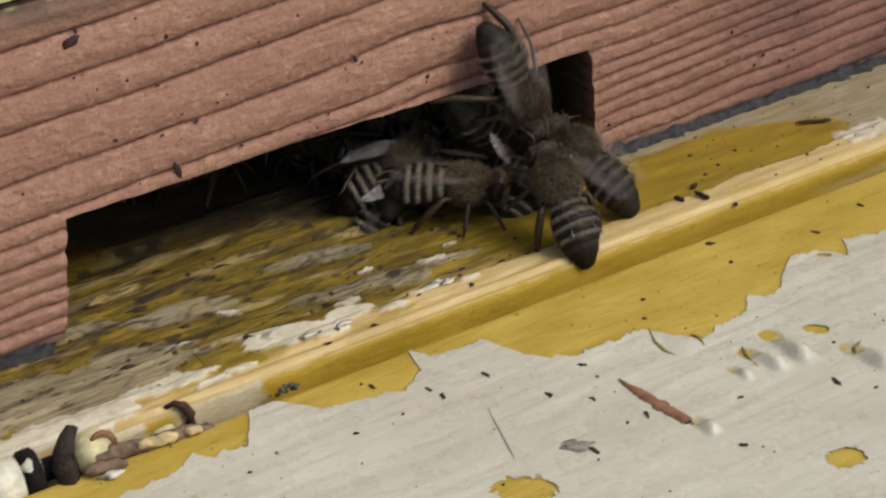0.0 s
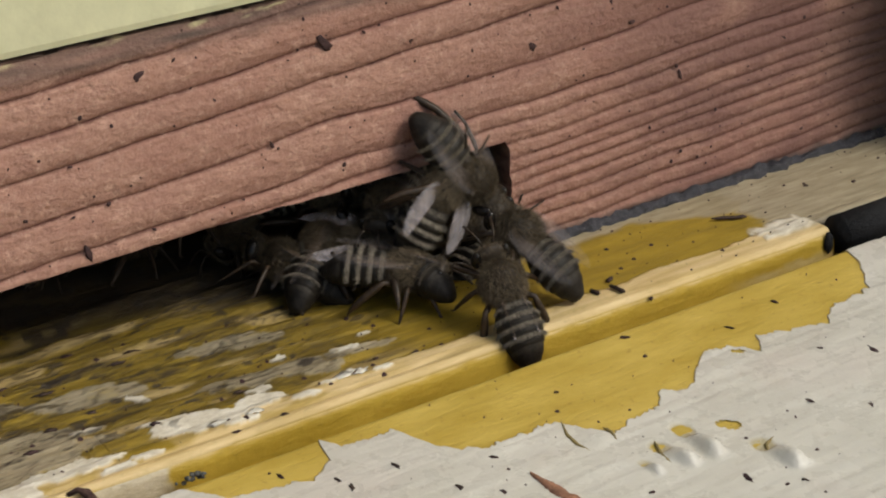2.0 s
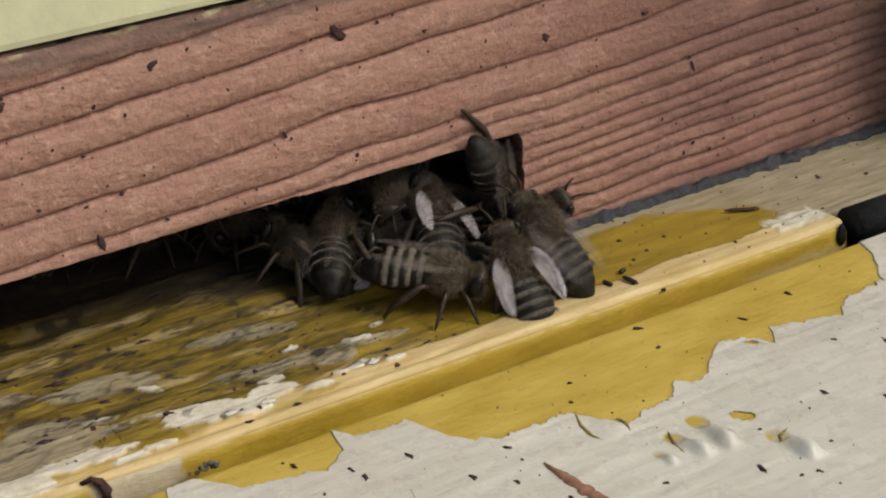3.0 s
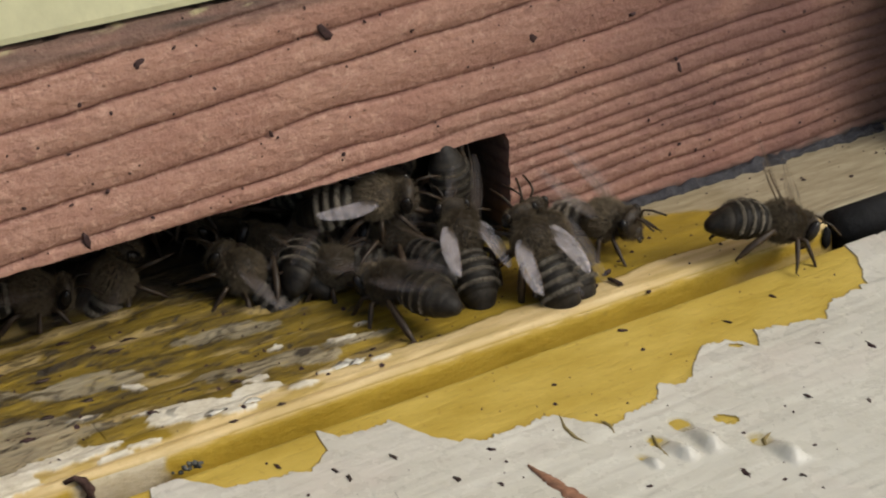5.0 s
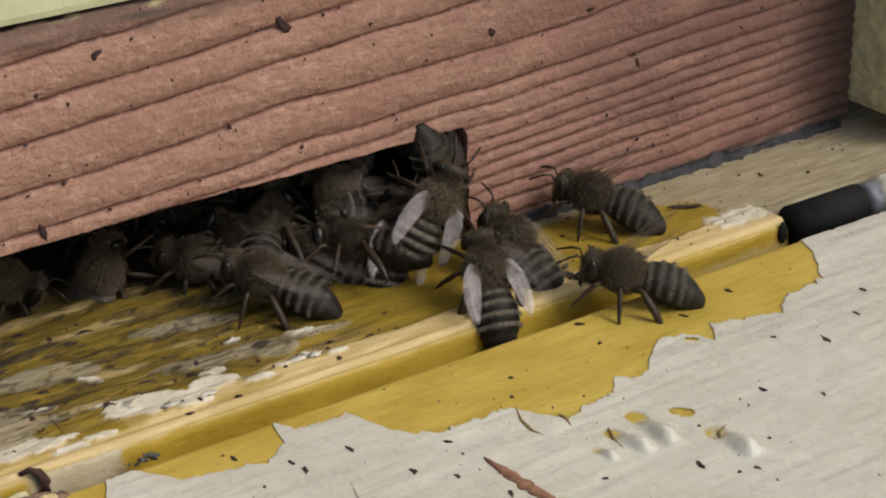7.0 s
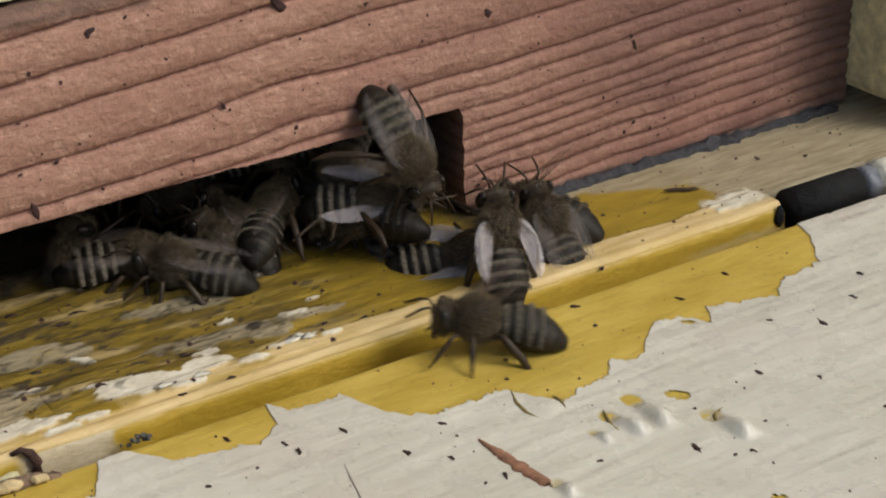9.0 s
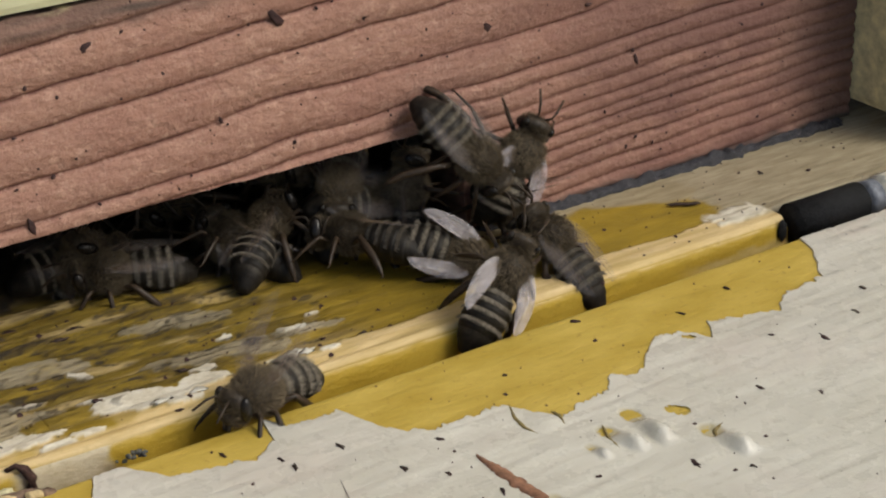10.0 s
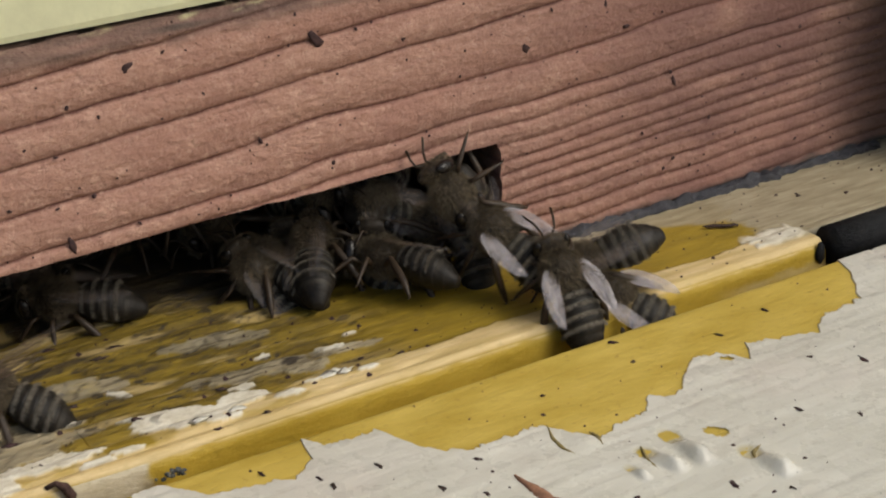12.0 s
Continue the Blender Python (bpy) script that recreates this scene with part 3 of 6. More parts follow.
def landing_board():
    base = tagged(new("landing_board"), "hinged landing board with cream paint peeling off old yellow paint", "landing board")
    xs = steps(-112.0, 112.0, 448)

    def wood(x, y):
        z = flap_z(x, y) - 0.5 * smooth(-21.75, FLAP_Y, y) ** 2
        return z + 0.06 * fbm(x * 0.12, y * 0.9, 2.0)

    ys = [FLAP_Y, -21.2, -21.35, -21.6, -22.0] + steps(-22.5, -100.0, 150)
    me = grid("board", xs, [y for y in reversed(ys)], wood, {}, M_YEL)
    board = part("board", me, None, base, "old yellow paint on wood")
    # its rear edge towards the sill
    verts = []
    for dz in (0.0, 1.2, 6.0):
        for x in xs:
            verts.append((x, FLAP_Y + 0.25 * nz(x * 0.4, 1.0) * (dz > 0), wood(x, FLAP_Y) - dz))
    w = len(xs)
    faces = [(j * w + i, (j + 1) * w + i, (j + 1) * w + i + 1, j * w + i + 1) for j in range(2) for i in range(w - 1)]
    part("rear_edge", mesh_of("rear_edge", verts, faces, {}, [M_YEL]), None, base)
    # the cream coat: a thin sheet with a ragged edge and holes
    n = 230
    px = steps(-112.0, -78.0, 40)[:-1] + steps(-78.0, 62.0, 700) + steps(62.0, 112.0, 50)[1:]
    pos = []
    for x in px:
        e = paint_edge(x)
        col = [(x, e + 0.02, -0.02), (x, e, 0.08)]
        for k in range(n + 1):
            u = (k / n) ** 1.25
            y = e - 0.12 - u * (100 + e)
            col.append((x, y, paint_top(x, y)))
        pos.append(col)
    verts = [(x, y, wood(x, y) + dz) for col in pos for x, y, dz in col]
    h = n + 3
    faces = []
    for i in range(len(px) - 1):
        for k in range(h - 1):
            a = i * h + k
            cx, cy = verts[a][0] + 0.1, (verts[a][1] + verts[a + 1][1]) / 2
            rag = 0.22 * nz(cx * 1.5, cy * 1.5, 7.0)
            if cy > -60 and any(oval(cx, cy, o) < 1 + rag for o in HOLES):
                continue
            faces.append((a, a + 1, a + h + 1, a + h))
    for line in SPLITS:
        bm = bmesh.new()
        pts = [Vector((x, y, wood(x, y) + paint_top(x, y) - 0.02)) for x, y in line]
        fine = [a.lerp(b, k / 5) + Vector((0.05 * nz(k, a.x), 0.05 * nz(k, a.y), 0)) for a, b in zip(pts, pts[1:]) for k in range(5)] + [pts[-1]]
        tube(bm, fine, [0.03 + 0.17 * math.sin(math.pi * i / (len(fine) - 1)) * (1 + 0.5 * nz(i * 0.8, 2.0)) for i in range(len(fine))], 6)
        part("split", bm, M_SPLIT, base, "dark split in the cream paint")
    tan = [hollow(x, y) if -25 < x < 5 and -50 < y < -36 else 0.0 for x, y, z in verts]
    part("cream_coat", mesh_of("cream_coat", verts, faces, {"tan": tan}, [M_CREAM]), None, base, "peeling chalky cream paint")
    return base


def box(bm, x0, x1, y0, y1, z0, z1):
    m = Matrix.LocRotScale(((x0 + x1) / 2, (y0 + y1) / 2, (z0 + z1) / 2), None, (x1 - x0, y1 - y0, z1 - z0))
    return bmesh.ops.create_cube(bm, size=1, matrix=m)


def slab(name, dims, material, label, category="", kind="structure", bevel=0.8):
    bm = bmesh.new()
    box(bm, *dims)
    if bevel:
        bmesh.ops.bevel(bm, geom=bm.edges[:], offset=bevel, segments=2, affect="EDGES", profile=0.6)
    ob = part(name, bm, material, shade=False)
    return tagged(ob, label, category, kind=kind)


def hive_shell():
    slab("wall_front", (-125, 118, 0.4, 24, 33.55, 150), M_WALL, "pale yellow painted front wall of the hive", "wall")
    post = slab("post", (X_POST, 82, -11.5, 9, 2.4, 150), M_OLIVE, "dirty olive cream painted side post of the hive", "post", bevel=1.2)
    slab("wall_left", (-125, -115.2, -2, 24, 0.4, 34.0), M_OLIVE, "painted side of the hive front", "wall")
    # unseen bars added behind the board to keep light out of the hive
    slab("wall_lintel", (-112, 78, 9.3, 24, 14.5, 33.2), M_INSIDE, "unseen bar added over the slot to keep light out", "wall")
    slab("wall_jamb_right", (5, 55, 9.3, 24, 0.6, 14.4), M_INSIDE, "unseen bar added beside the entrance to keep light out", "wall")
    slab("wall_jamb_left", (-104, -66, 9.3, 24, 0.6, 14.4), M_INSIDE, "unseen bar added beside the entrance to keep light out", "wall")
    slab("wall_inner_left", (-112, -104, 24.3, 110, 0.4, 60), M_INSIDE, "dark inner hive wall", "wall")
    slab("wall_inner_right", (70, 78, 26, 110, 0.4, 60), M_INSIDE, "dark inner hive wall", "wall")
    slab("wall_inner_back", (-112, 78, 110.3, 118, -2, 60), M_INSIDE, "dark inner hive wall", "wall")
    slab("floor_inner", (-112, 78, 45.2, 110, -8, -0.1), M_INSIDE, "dark hive floor", "floor")
    slab("ceiling", (-112, 78, 24.2, 110, 22, 30), M_INSIDE, "dark underside of the frames", "ceiling")
    slab("ground", (-5000, 5000, -5000, 5000, -520, -500), M_GRASS, "grassy ground under the hive", "ground", bevel=0)


def lump(bm, centre, radii, seed, rough=0.25, sub=2, turn=None):
    """An uneven crumb."""
    vs = bmesh.ops.create_icosphere(bm, subdivisions=sub, radius=1)["verts"]
    m = Matrix.Translation(centre) @ (turn or Matrix()) @ Matrix.Diagonal((*radii, 1))
    for v in vs:
        v.co *= 1 + rough * nz(v.co.x * 1.7 + seed, v.co.y * 1.7, v.co.z * 1.7)
    bmesh.ops.transform(bm, matrix=m, verts=vs)


def crumb(name, place, radii, material, label, category, turn=0, tilt=0, seed=0.0):
    bm = bmesh.new()
    lump(bm, (0, 0, 0), (radii[0] * 0.72, radii[1] * 0.66, radii[2] * 0.5), seed, 1.1)
    ob = part(name, bm, material, at=mm(*place, tilt, 0, turn))
    return tagged(ob, label, category)


def seam_bead():
    """The dark bead of propolis and dirt under the board."""
    for name, a, b in (("propolis_seam", 1.5, X_POST - 1), ("propolis_seam", -112.0, -62.0)):
        verts, faces, n = [], [], int((b - a) / 0.3)
        for i in range(n + 1):
            x = a + (b - a) * i / n
            for k in range(7):
                w = k / 6 * math.pi * 0.62
                r = (1.1 + 0.75 * fbm(x * 0.55, k * 0.6, 3.0)) * (0.8 + 0.35 * nz(x * 0.13, 7.0)) * smooth(0, 1.5, min(x - a, b - x) + 0.4)
                verts.append((x, -0.1 - r * math.cos(w) * 1.15 + 0.9 * (k == 6), max(-0.15, r * math.sin(w) * 1.05 - 0.1)))
        faces = [(i * 7 + k, i * 7 + k + 1, i * 7 + k + 8, i * 7 + k + 7) for i in range(n) for k in range(6)]
        me = mesh_of(name, verts, faces, {}, [M_SEAM])
        tagged(new(name, me), "lumpy blue-black propolis seam under the pine board", "propolis")


def splinter(name, a, b, width, material, label, category="splinter"):
    """A split bit of wood with an uneven, angular section."""
    bm = bmesh.new()
    d = Vector(b) - Vector(a)
    n = 18
    pts = [Vector(a) + d * (k / n) + width * Vector((0, 0.5 * nz(k * 0.25, a[0], 1.0), 0.3 * nz(k * 0.3, a[1], 2.0))) for k in range(n + 1)]
    tube(bm, pts, [width * (0.35 + 0.65 * min(1, 6 * k / n, 6 * (n - k) / n)) for k in range(n + 1)], 8)
    for v in bm.verts:
        v.co += width * 0.4 * Vector((0, nz(v.co.x * 0.5, v.co.y * 3, v.co.z * 3), nz(v.co.x * 0.5 + 7, v.co.y * 3, v.co.z * 3)))
    return tagged(part(name, bm, material), label, category)


def knuckle(bm, x0, x1, y, z, r):
    m = Matrix.Translation(((x0 + x1) / 2, y, z)) @ Matrix.Rotation(radians(90), 4, "Y")
    bmesh.ops.create_cone(bm, cap_ends=True, segments=28, radius1=r, radius2=r, depth=x1 - x0, matrix=m)
    bmesh.ops.bevel(bm, geom=[e for e in bm.edges if e.calc_face_angle(0) > 1], offset=0.22, segments=2, affect="EDGES")


def hinges():
    hinge = tagged(new("hinge"), "white painted barrel hinge with a dark iron pin", "hinge", "hinges of the landing board")
    for x0, x1, r, m, name in ((30.7, 41.0, 1.95, M_RUST, "knuckle"), (40.0, 60.0, 0.8, M_RUST, "pin"), (41.2, 43.4, 1.75, M_IRON, "collar"), (43.7, 46.8, 1.9, M_KNUCKLE, "knuckle"), (47.3, 54.0, 1.95, M_KNUCKLE, "knuckle")):
        bm = bmesh.new()
        knuckle(bm, x0, x1, -17.2, -0.75, r * 1.12)
        part(name, bm, m, hinge)
    bm = bmesh.new()
    lump(bm, (29.2, -17.7, -1.0), (0.62, 0.4, 1.25), 4.0)
    tagged(part("nail_head", bm, M_RUST), "black nail head in the sill's front edge", "nail")
    left = tagged(new("hinge"), "chipped white barrel hinge with a rusted black hook", "hinge", "hinges of the landing board")
    for x0, x1, r, m, name in ((-71.4, -68.0, 1.0, M_RUST, "pin"), (-71.9, -70.3, 2.3, M_RUST, "collar"), (-75.8, -72.0, 2.2, M_KNUCKLE, "knuckle"), (-84.0, -76.2, 2.1, M_KNUCKLE, "knuckle"), (-67.2, -64.4, 1.95, M_CREAMY, "knuckle")):
        bm = bmesh.new()
        knuckle(bm, x0, x1, -19.3, 0.1, r)
        part(name, bm, m, left)
    # thick white paint left on top of the black collar
    bm = bmesh.new()
    lump(bm, (-71.2, -19.4, 1.1), (1.25, 1.9, 1.15), 3.0, 0.35, 3)
    part("paint_cap", bm, M_KNUCKLE, left, "chipped white paint")
    bm = bmesh.new()
    line = [(-66.9, -19.6, 3.4), (-67.6, -20.2, 2.9), (-68.3, -20.8, 2.0), (-68.6, -21.3, 1.0), (-68.5, -21.5, 0.0), (-68.2, -21.4, -1.0), (-67.6, -21.4, -1.6), (-66.9, -21.4, -2.1)]
    tube(bm, line, [0.45, 0.75, 0.95, 1.0, 0.95, 0.9, 0.7, 0.4], 10)
    for v in bm.verts:
        v.co += 0.25 * Vector((nz(v.co.x * 1.3, v.co.z * 1.3, 1.0), nz(v.co.y * 1.3, v.co.z * 1.3, 2.0), 0))
    part("hook", bm, M_HOOK, left, "rusted black-brown hook")
    bm = bmesh.new()
    arc = [(-64.9 + 1.2 * math.cos(a), -20.2, 0.7 + 1.5 * math.sin(a)) for a in (-0.2, 0.3, 0.8, 1.3, 1.8, 2.3)]
    tube(bm, arc, [0.2, 0.3, 0.34, 0.32, 0.26, 0.16], 9)
    part("curl", bm, M_BROWN, left, "brown curl of rust")


def debris():
    # marks stuck to the pine board
    for i, (x, z, a, b, turn) in enumerate(((-20.9, 28.4, 1.35, 0.6, -55), (-11.4, 27.0, 0.8, 0.4, -75), (3.1, 22.8, 0.85, 0.65, -60), (-32.9, 25.4, 0.6, 0.3, -70), (-47.2, 13.9, 1.0, 0.42, -75), (-40.0, 29.6, 0.8, 0.6, 20), (-55.0, 29.0, 1.1, 0.6, 20), (13.4, 24.8, 1.3, 0.28, -80), (16.0, 22.5, 0.5, 0.35, 0), (22.6, 15.0, 0.7, 0.3, -75), (-27.5, 19.6, 0.5, 0.25, -60))):
        bm = bmesh.new()
        lump(bm, (0, 0, 0), (a * 0.85, 0.1, b * 0.75), i * 3.1, 0.6)
        ob = part("dropping", bm, M_DROP, at=mm(x, -0.3, z, 0, -turn, 0))
        tagged(ob, "small dark brown dropping stuck on the pine board", "dropping", "droppings on the board")
    # crumbs on the landing board
    spots = ((-29.2, -34.9, 1.0, 0.45, -50), (-7.9, -47.4, 1.5, 0.5, -50), (4.8, -41.4, 0.8, 0.35, -40), (-32.1, -29.0, 0.9, 0.4, -60), (-2.2, -22.6, 0.9, 0.55, -30), (-41.2, -24.6, 0.8, 0.35, -50), (-45.7, -30.0, 0.55, 0.4, 0), (-26.5, -37.5, 0.7, 0.35, -50), (-37.4, -28.0, 0.9, 0.35, -60), (-36.9, -29.6, 1.1, 0.4, -60), (-24.3, -32.7, 0.8, 0.35, -20), (-30.5, -43.5, 1.2, 0.45, -60), (7.5, -27.0, 0.9, 0.3, -40), (14.5, -25.5, 0.8, 0.3, -40), (-13.5, -27.0, 0.5, 0.3, 0), (-20.0, -50.0, 0.7, 0.4, 0), (9.0, -45.0, 0.8, 0.35, -60), (16.0, -38.0, 1.2, 0.5, -50), (22.0, -36.0, 0.9, 0.4, -40), (-24.0, -42.0, 1.0, 0.3, -65), (-16.0, -44.6, 0.5, 0.35, 10), (-4.0, -50.5, 0.6, 0.35, -30), (26.0, -33.0, 0.8, 0.4, -50), (12.0, -35.0, 0.6, 0.3, -30))
    for i, (x, y, a, b, turn) in enumerate(spots):
        a, b = a * 0.72, b * 0.72
        z = flap_z(x, y) + (0.2 if y < paint_edge(x) else 0.08)
        ob = crumb("debris_crumb", (x, y, z), (a, b, 0.17), M_DROP if i % 3 else M_DIRT, "dark brown crumb lying on the peeling landing board", "crumb", turn - 32 + 30 * nz(i * 1.7, 0.6), 0, i * 2.3)
        ob["group"] = "crumbs on the landing board"
    bm = bmesh.new()
    lump(bm, (0, 0, 0), (1.25, 0.75, 0.03), 5.0, 0.9, 3)
    tagged(part("stain", bm, M_STAIN, at=mm(-31.4, -42.0, flap_z(0, -42) + 0.2, 0, 0, -35)), "grey stain on the cream paint", "stain")
    verts, faces = [], []
    for k in range(29):
        u = k / 28
        w = 0.62 * min(1.0, 0.12 + u * 2.2) * (1 - 0.5 * smooth(0.95, 1.0, u)) * (1 + 0.5 * nz(u * 9, 4.0) + 0.4 * nz(u * 23, 7.0))
        mid = 0.25 * nz(u * 3, 8.0)
        for v, h in ((-1, -0.05), (-0.8, 0.14), (0, 0.22), (0.8, 0.14), (1, -0.05)):
            verts.append(((u - 0.5) * 8.6, mid + v * w, h + 0.05 * nz(u * 12, v * 2, 1.0)))
    faces = [(k * 5 + i, k * 5 + i + 1, k * 5 + i + 6, k * 5 + i + 5) for k in range(28) for i in range(4)]
    faces += [(0, 1, 2, 3, 4), (140, 144, 143, 142, 141)]
    ob = part("bark_splinter", mesh_of("bark_splinter", verts, faces, {}, [M_BROWN]), None, at=mm(-22.4, -40.8, flap_z(0, -40.8) + 0.2, 0, 3.1, -82))
    tagged(ob, "reddish brown bark splinter on the cream paint", "splinter")
    splinter("grass_stalk", (-34.6, -33.3, flap_z(0, -33.3) + 0.2), (-36.5, -40.7, flap_z(0, -40.7) + 0.2), 0.045, M_STAIN, "thin grey stalk on the cream paint", "stalk")
    # on the sill
    for x, y, dx, dy in ((2.8, -16.2, -0.4, 2.2), (0.6, -14.8, -0.2, 1.4), (3.2, -12.6, 0.9, 0.3), (24.9, -9.2, -3.5, 1.8)):
        splinter("twig_bit", (x, y, sill_height(x, y) + 0.3), (x + dx, y + dy, sill_height(x + dx, y + dy) + 0.35), 0.24, M_DIRT, "short dark twig bit on the sill", "twig")
    for i, (x, y, a, b) in enumerate(((-50.5, -4.1, 1.3, 0.45), (-42.8, 4.2, 1.7, 0.45), (-45.0, 3.0, 1.5, 0.4), (-58.0, -8.5, 1.3, 0.6), (-38.0, -9.5, 1.0, 0.45), (-33.0, -7.0, 0.8, 0.35), (-53.0, 2.0, 1.8, 0.5), (-47.0, -11.0, 0.9, 0.4), (-20.5, -13.2, 0.75, 0.4), (-24.0, -11.6, 0.6, 0.4), (-29.0, -3.5, 0.7, 0.3), (-56.5, 5.0, 2.0, 0.6), (-36.5, -16.3, 0.8, 0.4), (-41.5, -16.5, 0.7, 0.3), (8.0, -6.0, 0.6, 0.3), (5.0, -17.6, 0.5, 0.4), (-55.0, -5.0, 1.1, 0.4), (-48.5, 7.5, 1.4, 0.5), (36.0, -6.5, 0.6, 0.3), (41.0, -9.0, 0.5, 0.3))):
        a, b = 0.7 * a, 0.75 * b
        ob = crumb("hive_crumb", (x, y, sill_height(x, y) + 0.06), (a, b, 0.3), M_DROP if i % 2 else M_DIRT, "dark crumb of wax and dirt on the flaking sill", "crumb", -8 + 10 * nz(i * 1.3, 0.2), 0, i * 1.9)
        ob["group"] = "crumbs on the sill"
    for i, (x, y, a, b) in enumerate(((-28.4, -13.4, 1.5, 0.7), (-26.9, -13.8, 0.9, 0.6), (-27.6, -12.8, 0.9, 0.5), (-42.3, -14.6, 1.3, 0.5), (-38.5, -14.4, 1.0, 0.45))):
        ob = crumb("paint_flake", (x, y, sill_height(x, y) + 0.18), (a, b, 0.16), M_KNUCKLE, "curled white paint flake on the sill's edge", "paint flake", 10 * nz(i * 2.7, 1.0), 12, i * 4.1)
        ob["group"] = "paint flakes"
    splinter("stick", (-66.2, -20.9, 0.45), (-55.2, -21.4, -0.35), 0.72, M_TWIG, "weathered grey-brown stick lying along the hinge", "stick")
    splinter("stick", (-67.3, -22.2, 0.5), (-63.6, -22.4, -0.1), 0.55, M_TWIG, "short grey-brown stick under the hinge", "stick")
    splinter("wood_chip", (-62.2, -21.6, 0.55), (-58.6, -21.7, 0.3), 0.5, M_PALE, "pale split piece of wood on the stick", "wood chip")
    splinter("wood_chip", (-57.9, -21.9, 0.3), (-56.4, -21.9, 0.15), 0.36, M_PALE, "pale split piece of wood on the stick", "wood chip")
    crumb("paint_lump", (-59.4, -20.4, 0.2), (1.7, 0.6, 0.9), M_CREAMY, "lumpy cream paint between sill and stick", "paint lump", -8, 0, 6.0)
    crumb("paint_lump", (-65.4, -23.3, 0.0), (1.3, 0.7, 0.7), M_KNUCKLE, "white lump of paint on the landing board", "paint lump", -20, 0, 11.0)
    bm = bmesh.new()
    line = [(-57.9, -17.0, 0.25), (-57.0, -17.3, 0.55), (-56.3, -17.7, 0.3), (-56.0, -18.0, -0.5), (-56.2, -18.1, -1.4), (-56.6, -18.1, -2.2)]
    tube(bm, line, [0.16, 0.3, 0.4, 0.46, 0.42, 0.25], 9)
    for v in bm.verts:
        v.co += 0.3 * Vector((nz(v.co.y * 1.6, v.co.z * 1.6, 1.0), 0, nz(v.co.x * 1.6, v.co.y * 1.6, 4.0)))
    tagged(part("bark_chip", bm, M_BARK), "dark curled bark chip on the sill's edge", "bark chip")
    bm = bmesh.new()
    rnd = random.Random(12)
    for k in range(16):
        at = Vector((-47.8 + rnd.gauss(0, 0.75), -19.6 + rnd.gauss(0, 0.3), -0.7 + rnd.gauss(0, 0.25)))
        lump(bm, at, (rnd.uniform(0.15, 0.4), rnd.uniform(0.12, 0.3), rnd.uniform(0.12, 0.3)), k * 1.7, 0.5, 1)
    tagged(part("fluff", bm, M_FLUFF), "dark grey fluff caught in the gap", "fluff")
    for label, box_, n, size, seed in (("fine dark specks on the landing board", "flap", 260, 0.16, 3), ("fine dark specks on the pine board", "board", 330, 0.13, 8), ("fine dark specks on the sill", "sill", 260, 0.18, 5)):
        rnd = random.Random(seed)
        verts, faces = [], []
        for _ in range(n):
            if box_ == "board":
                x, z = rnd.uniform(-62, 54), rnd.uniform(1.5, 33)
                if -61 < x < 0.5 and z < 13.6:
                    continue
                c, u, v, w = (x, -0.35, z), (1, 0, 0), (0, 0, 1), (0, -1, 0)
            elif box_ == "flap":
                x, y = rnd.uniform(-70, 60), rnd.uniform(-68, -22)
                c, u, v, w = (x, y, flap_z(x, y) + (0.16 if y < paint_edge(x) else 0.04)), (1, 0, 0), (0, 1, 0), (0, 0, 1)
            else:
                x, y = rnd.uniform(-68, 52), rnd.uniform(-16.5, 6)
                c, u, v, w = (x, y, sill_height(x, y) + 0.02), (1, 0, 0), (0, 1, 0), (0, 0, 1)
            r, a, ratio = size * rnd.choice((0.6, 0.8, 1.0, 1.3, 2.2)), rnd.uniform(0, 6.3), rnd.uniform(0.4, 1.0)
            k = len(verts)
            c, u, v, w = Vector(c), Vector(u), Vector(v), Vector(w)
            for j in range(6):
                b = j * math.tau / 6
                p, q = r * math.cos(b), r * ratio * math.sin(b)
                verts.append(tuple(c + u * (p * math.cos(a) - q * math.sin(a)) + v * (p * math.sin(a) + q * math.cos(a)) - 0.1 * w))
            verts.append(tuple(c + w * (0.10 + 0.3 * r)))
            faces += [(k + j, k + (j + 1) % 6, k + 6) for j in range(6)]
        tagged(new("specks", mesh_of("specks", verts, faces, {}, [M_DROP])), label, "specks", kind="stuff")


reducer_board()
sill()
landing_board()
hive_shell()
seam_bead()


# ---- honey bees; a bee's own space: x towards the head, z towards the back, from the middle of the thorax ----
def shell_material(name, dark, light, rough=0.35, scale=2.0):
    s = Shade(name, rough, 0.3)
    s.bump(s.noise(6.0, 3), 0.03)
    return s.done(s.ramp(s.noise(scale, 4), (0.3, dark), (0.7, light)))


def abdomen_material():
    s = Shade("banded_abdomen", 0.5, 0.2)
    dark = s.ramp(s.noise(2.0, 4), (0.3, (0.008, 0.007, 0.006)), (0.7, (0.024, 0.019, 0.014)))
    pale = s.ramp(s.noise(4.0, 4), (0.3, (0.10, 0.085, 0.062)), (0.7, (0.23, 0.20, 0.15)))
    s.bump(s.noise(7.0, 3), 0.04)
    return s.done(s.mix(s.math("MULTIPLY", s.attr("band"), 0.6), dark, pale))


def wing_material(name, alpha):
    s = Shade(name, 0.3, 0.45)
    s.p.inputs["Alpha"].default_value = alpha
    s.bump(s.noise(1.2, 3), 0.12)
    return s.done(s.ramp(s.noise(0.9, 3), (0.3, (0.42, 0.38, 0.39)), (0.7, (0.70, 0.64, 0.66))))


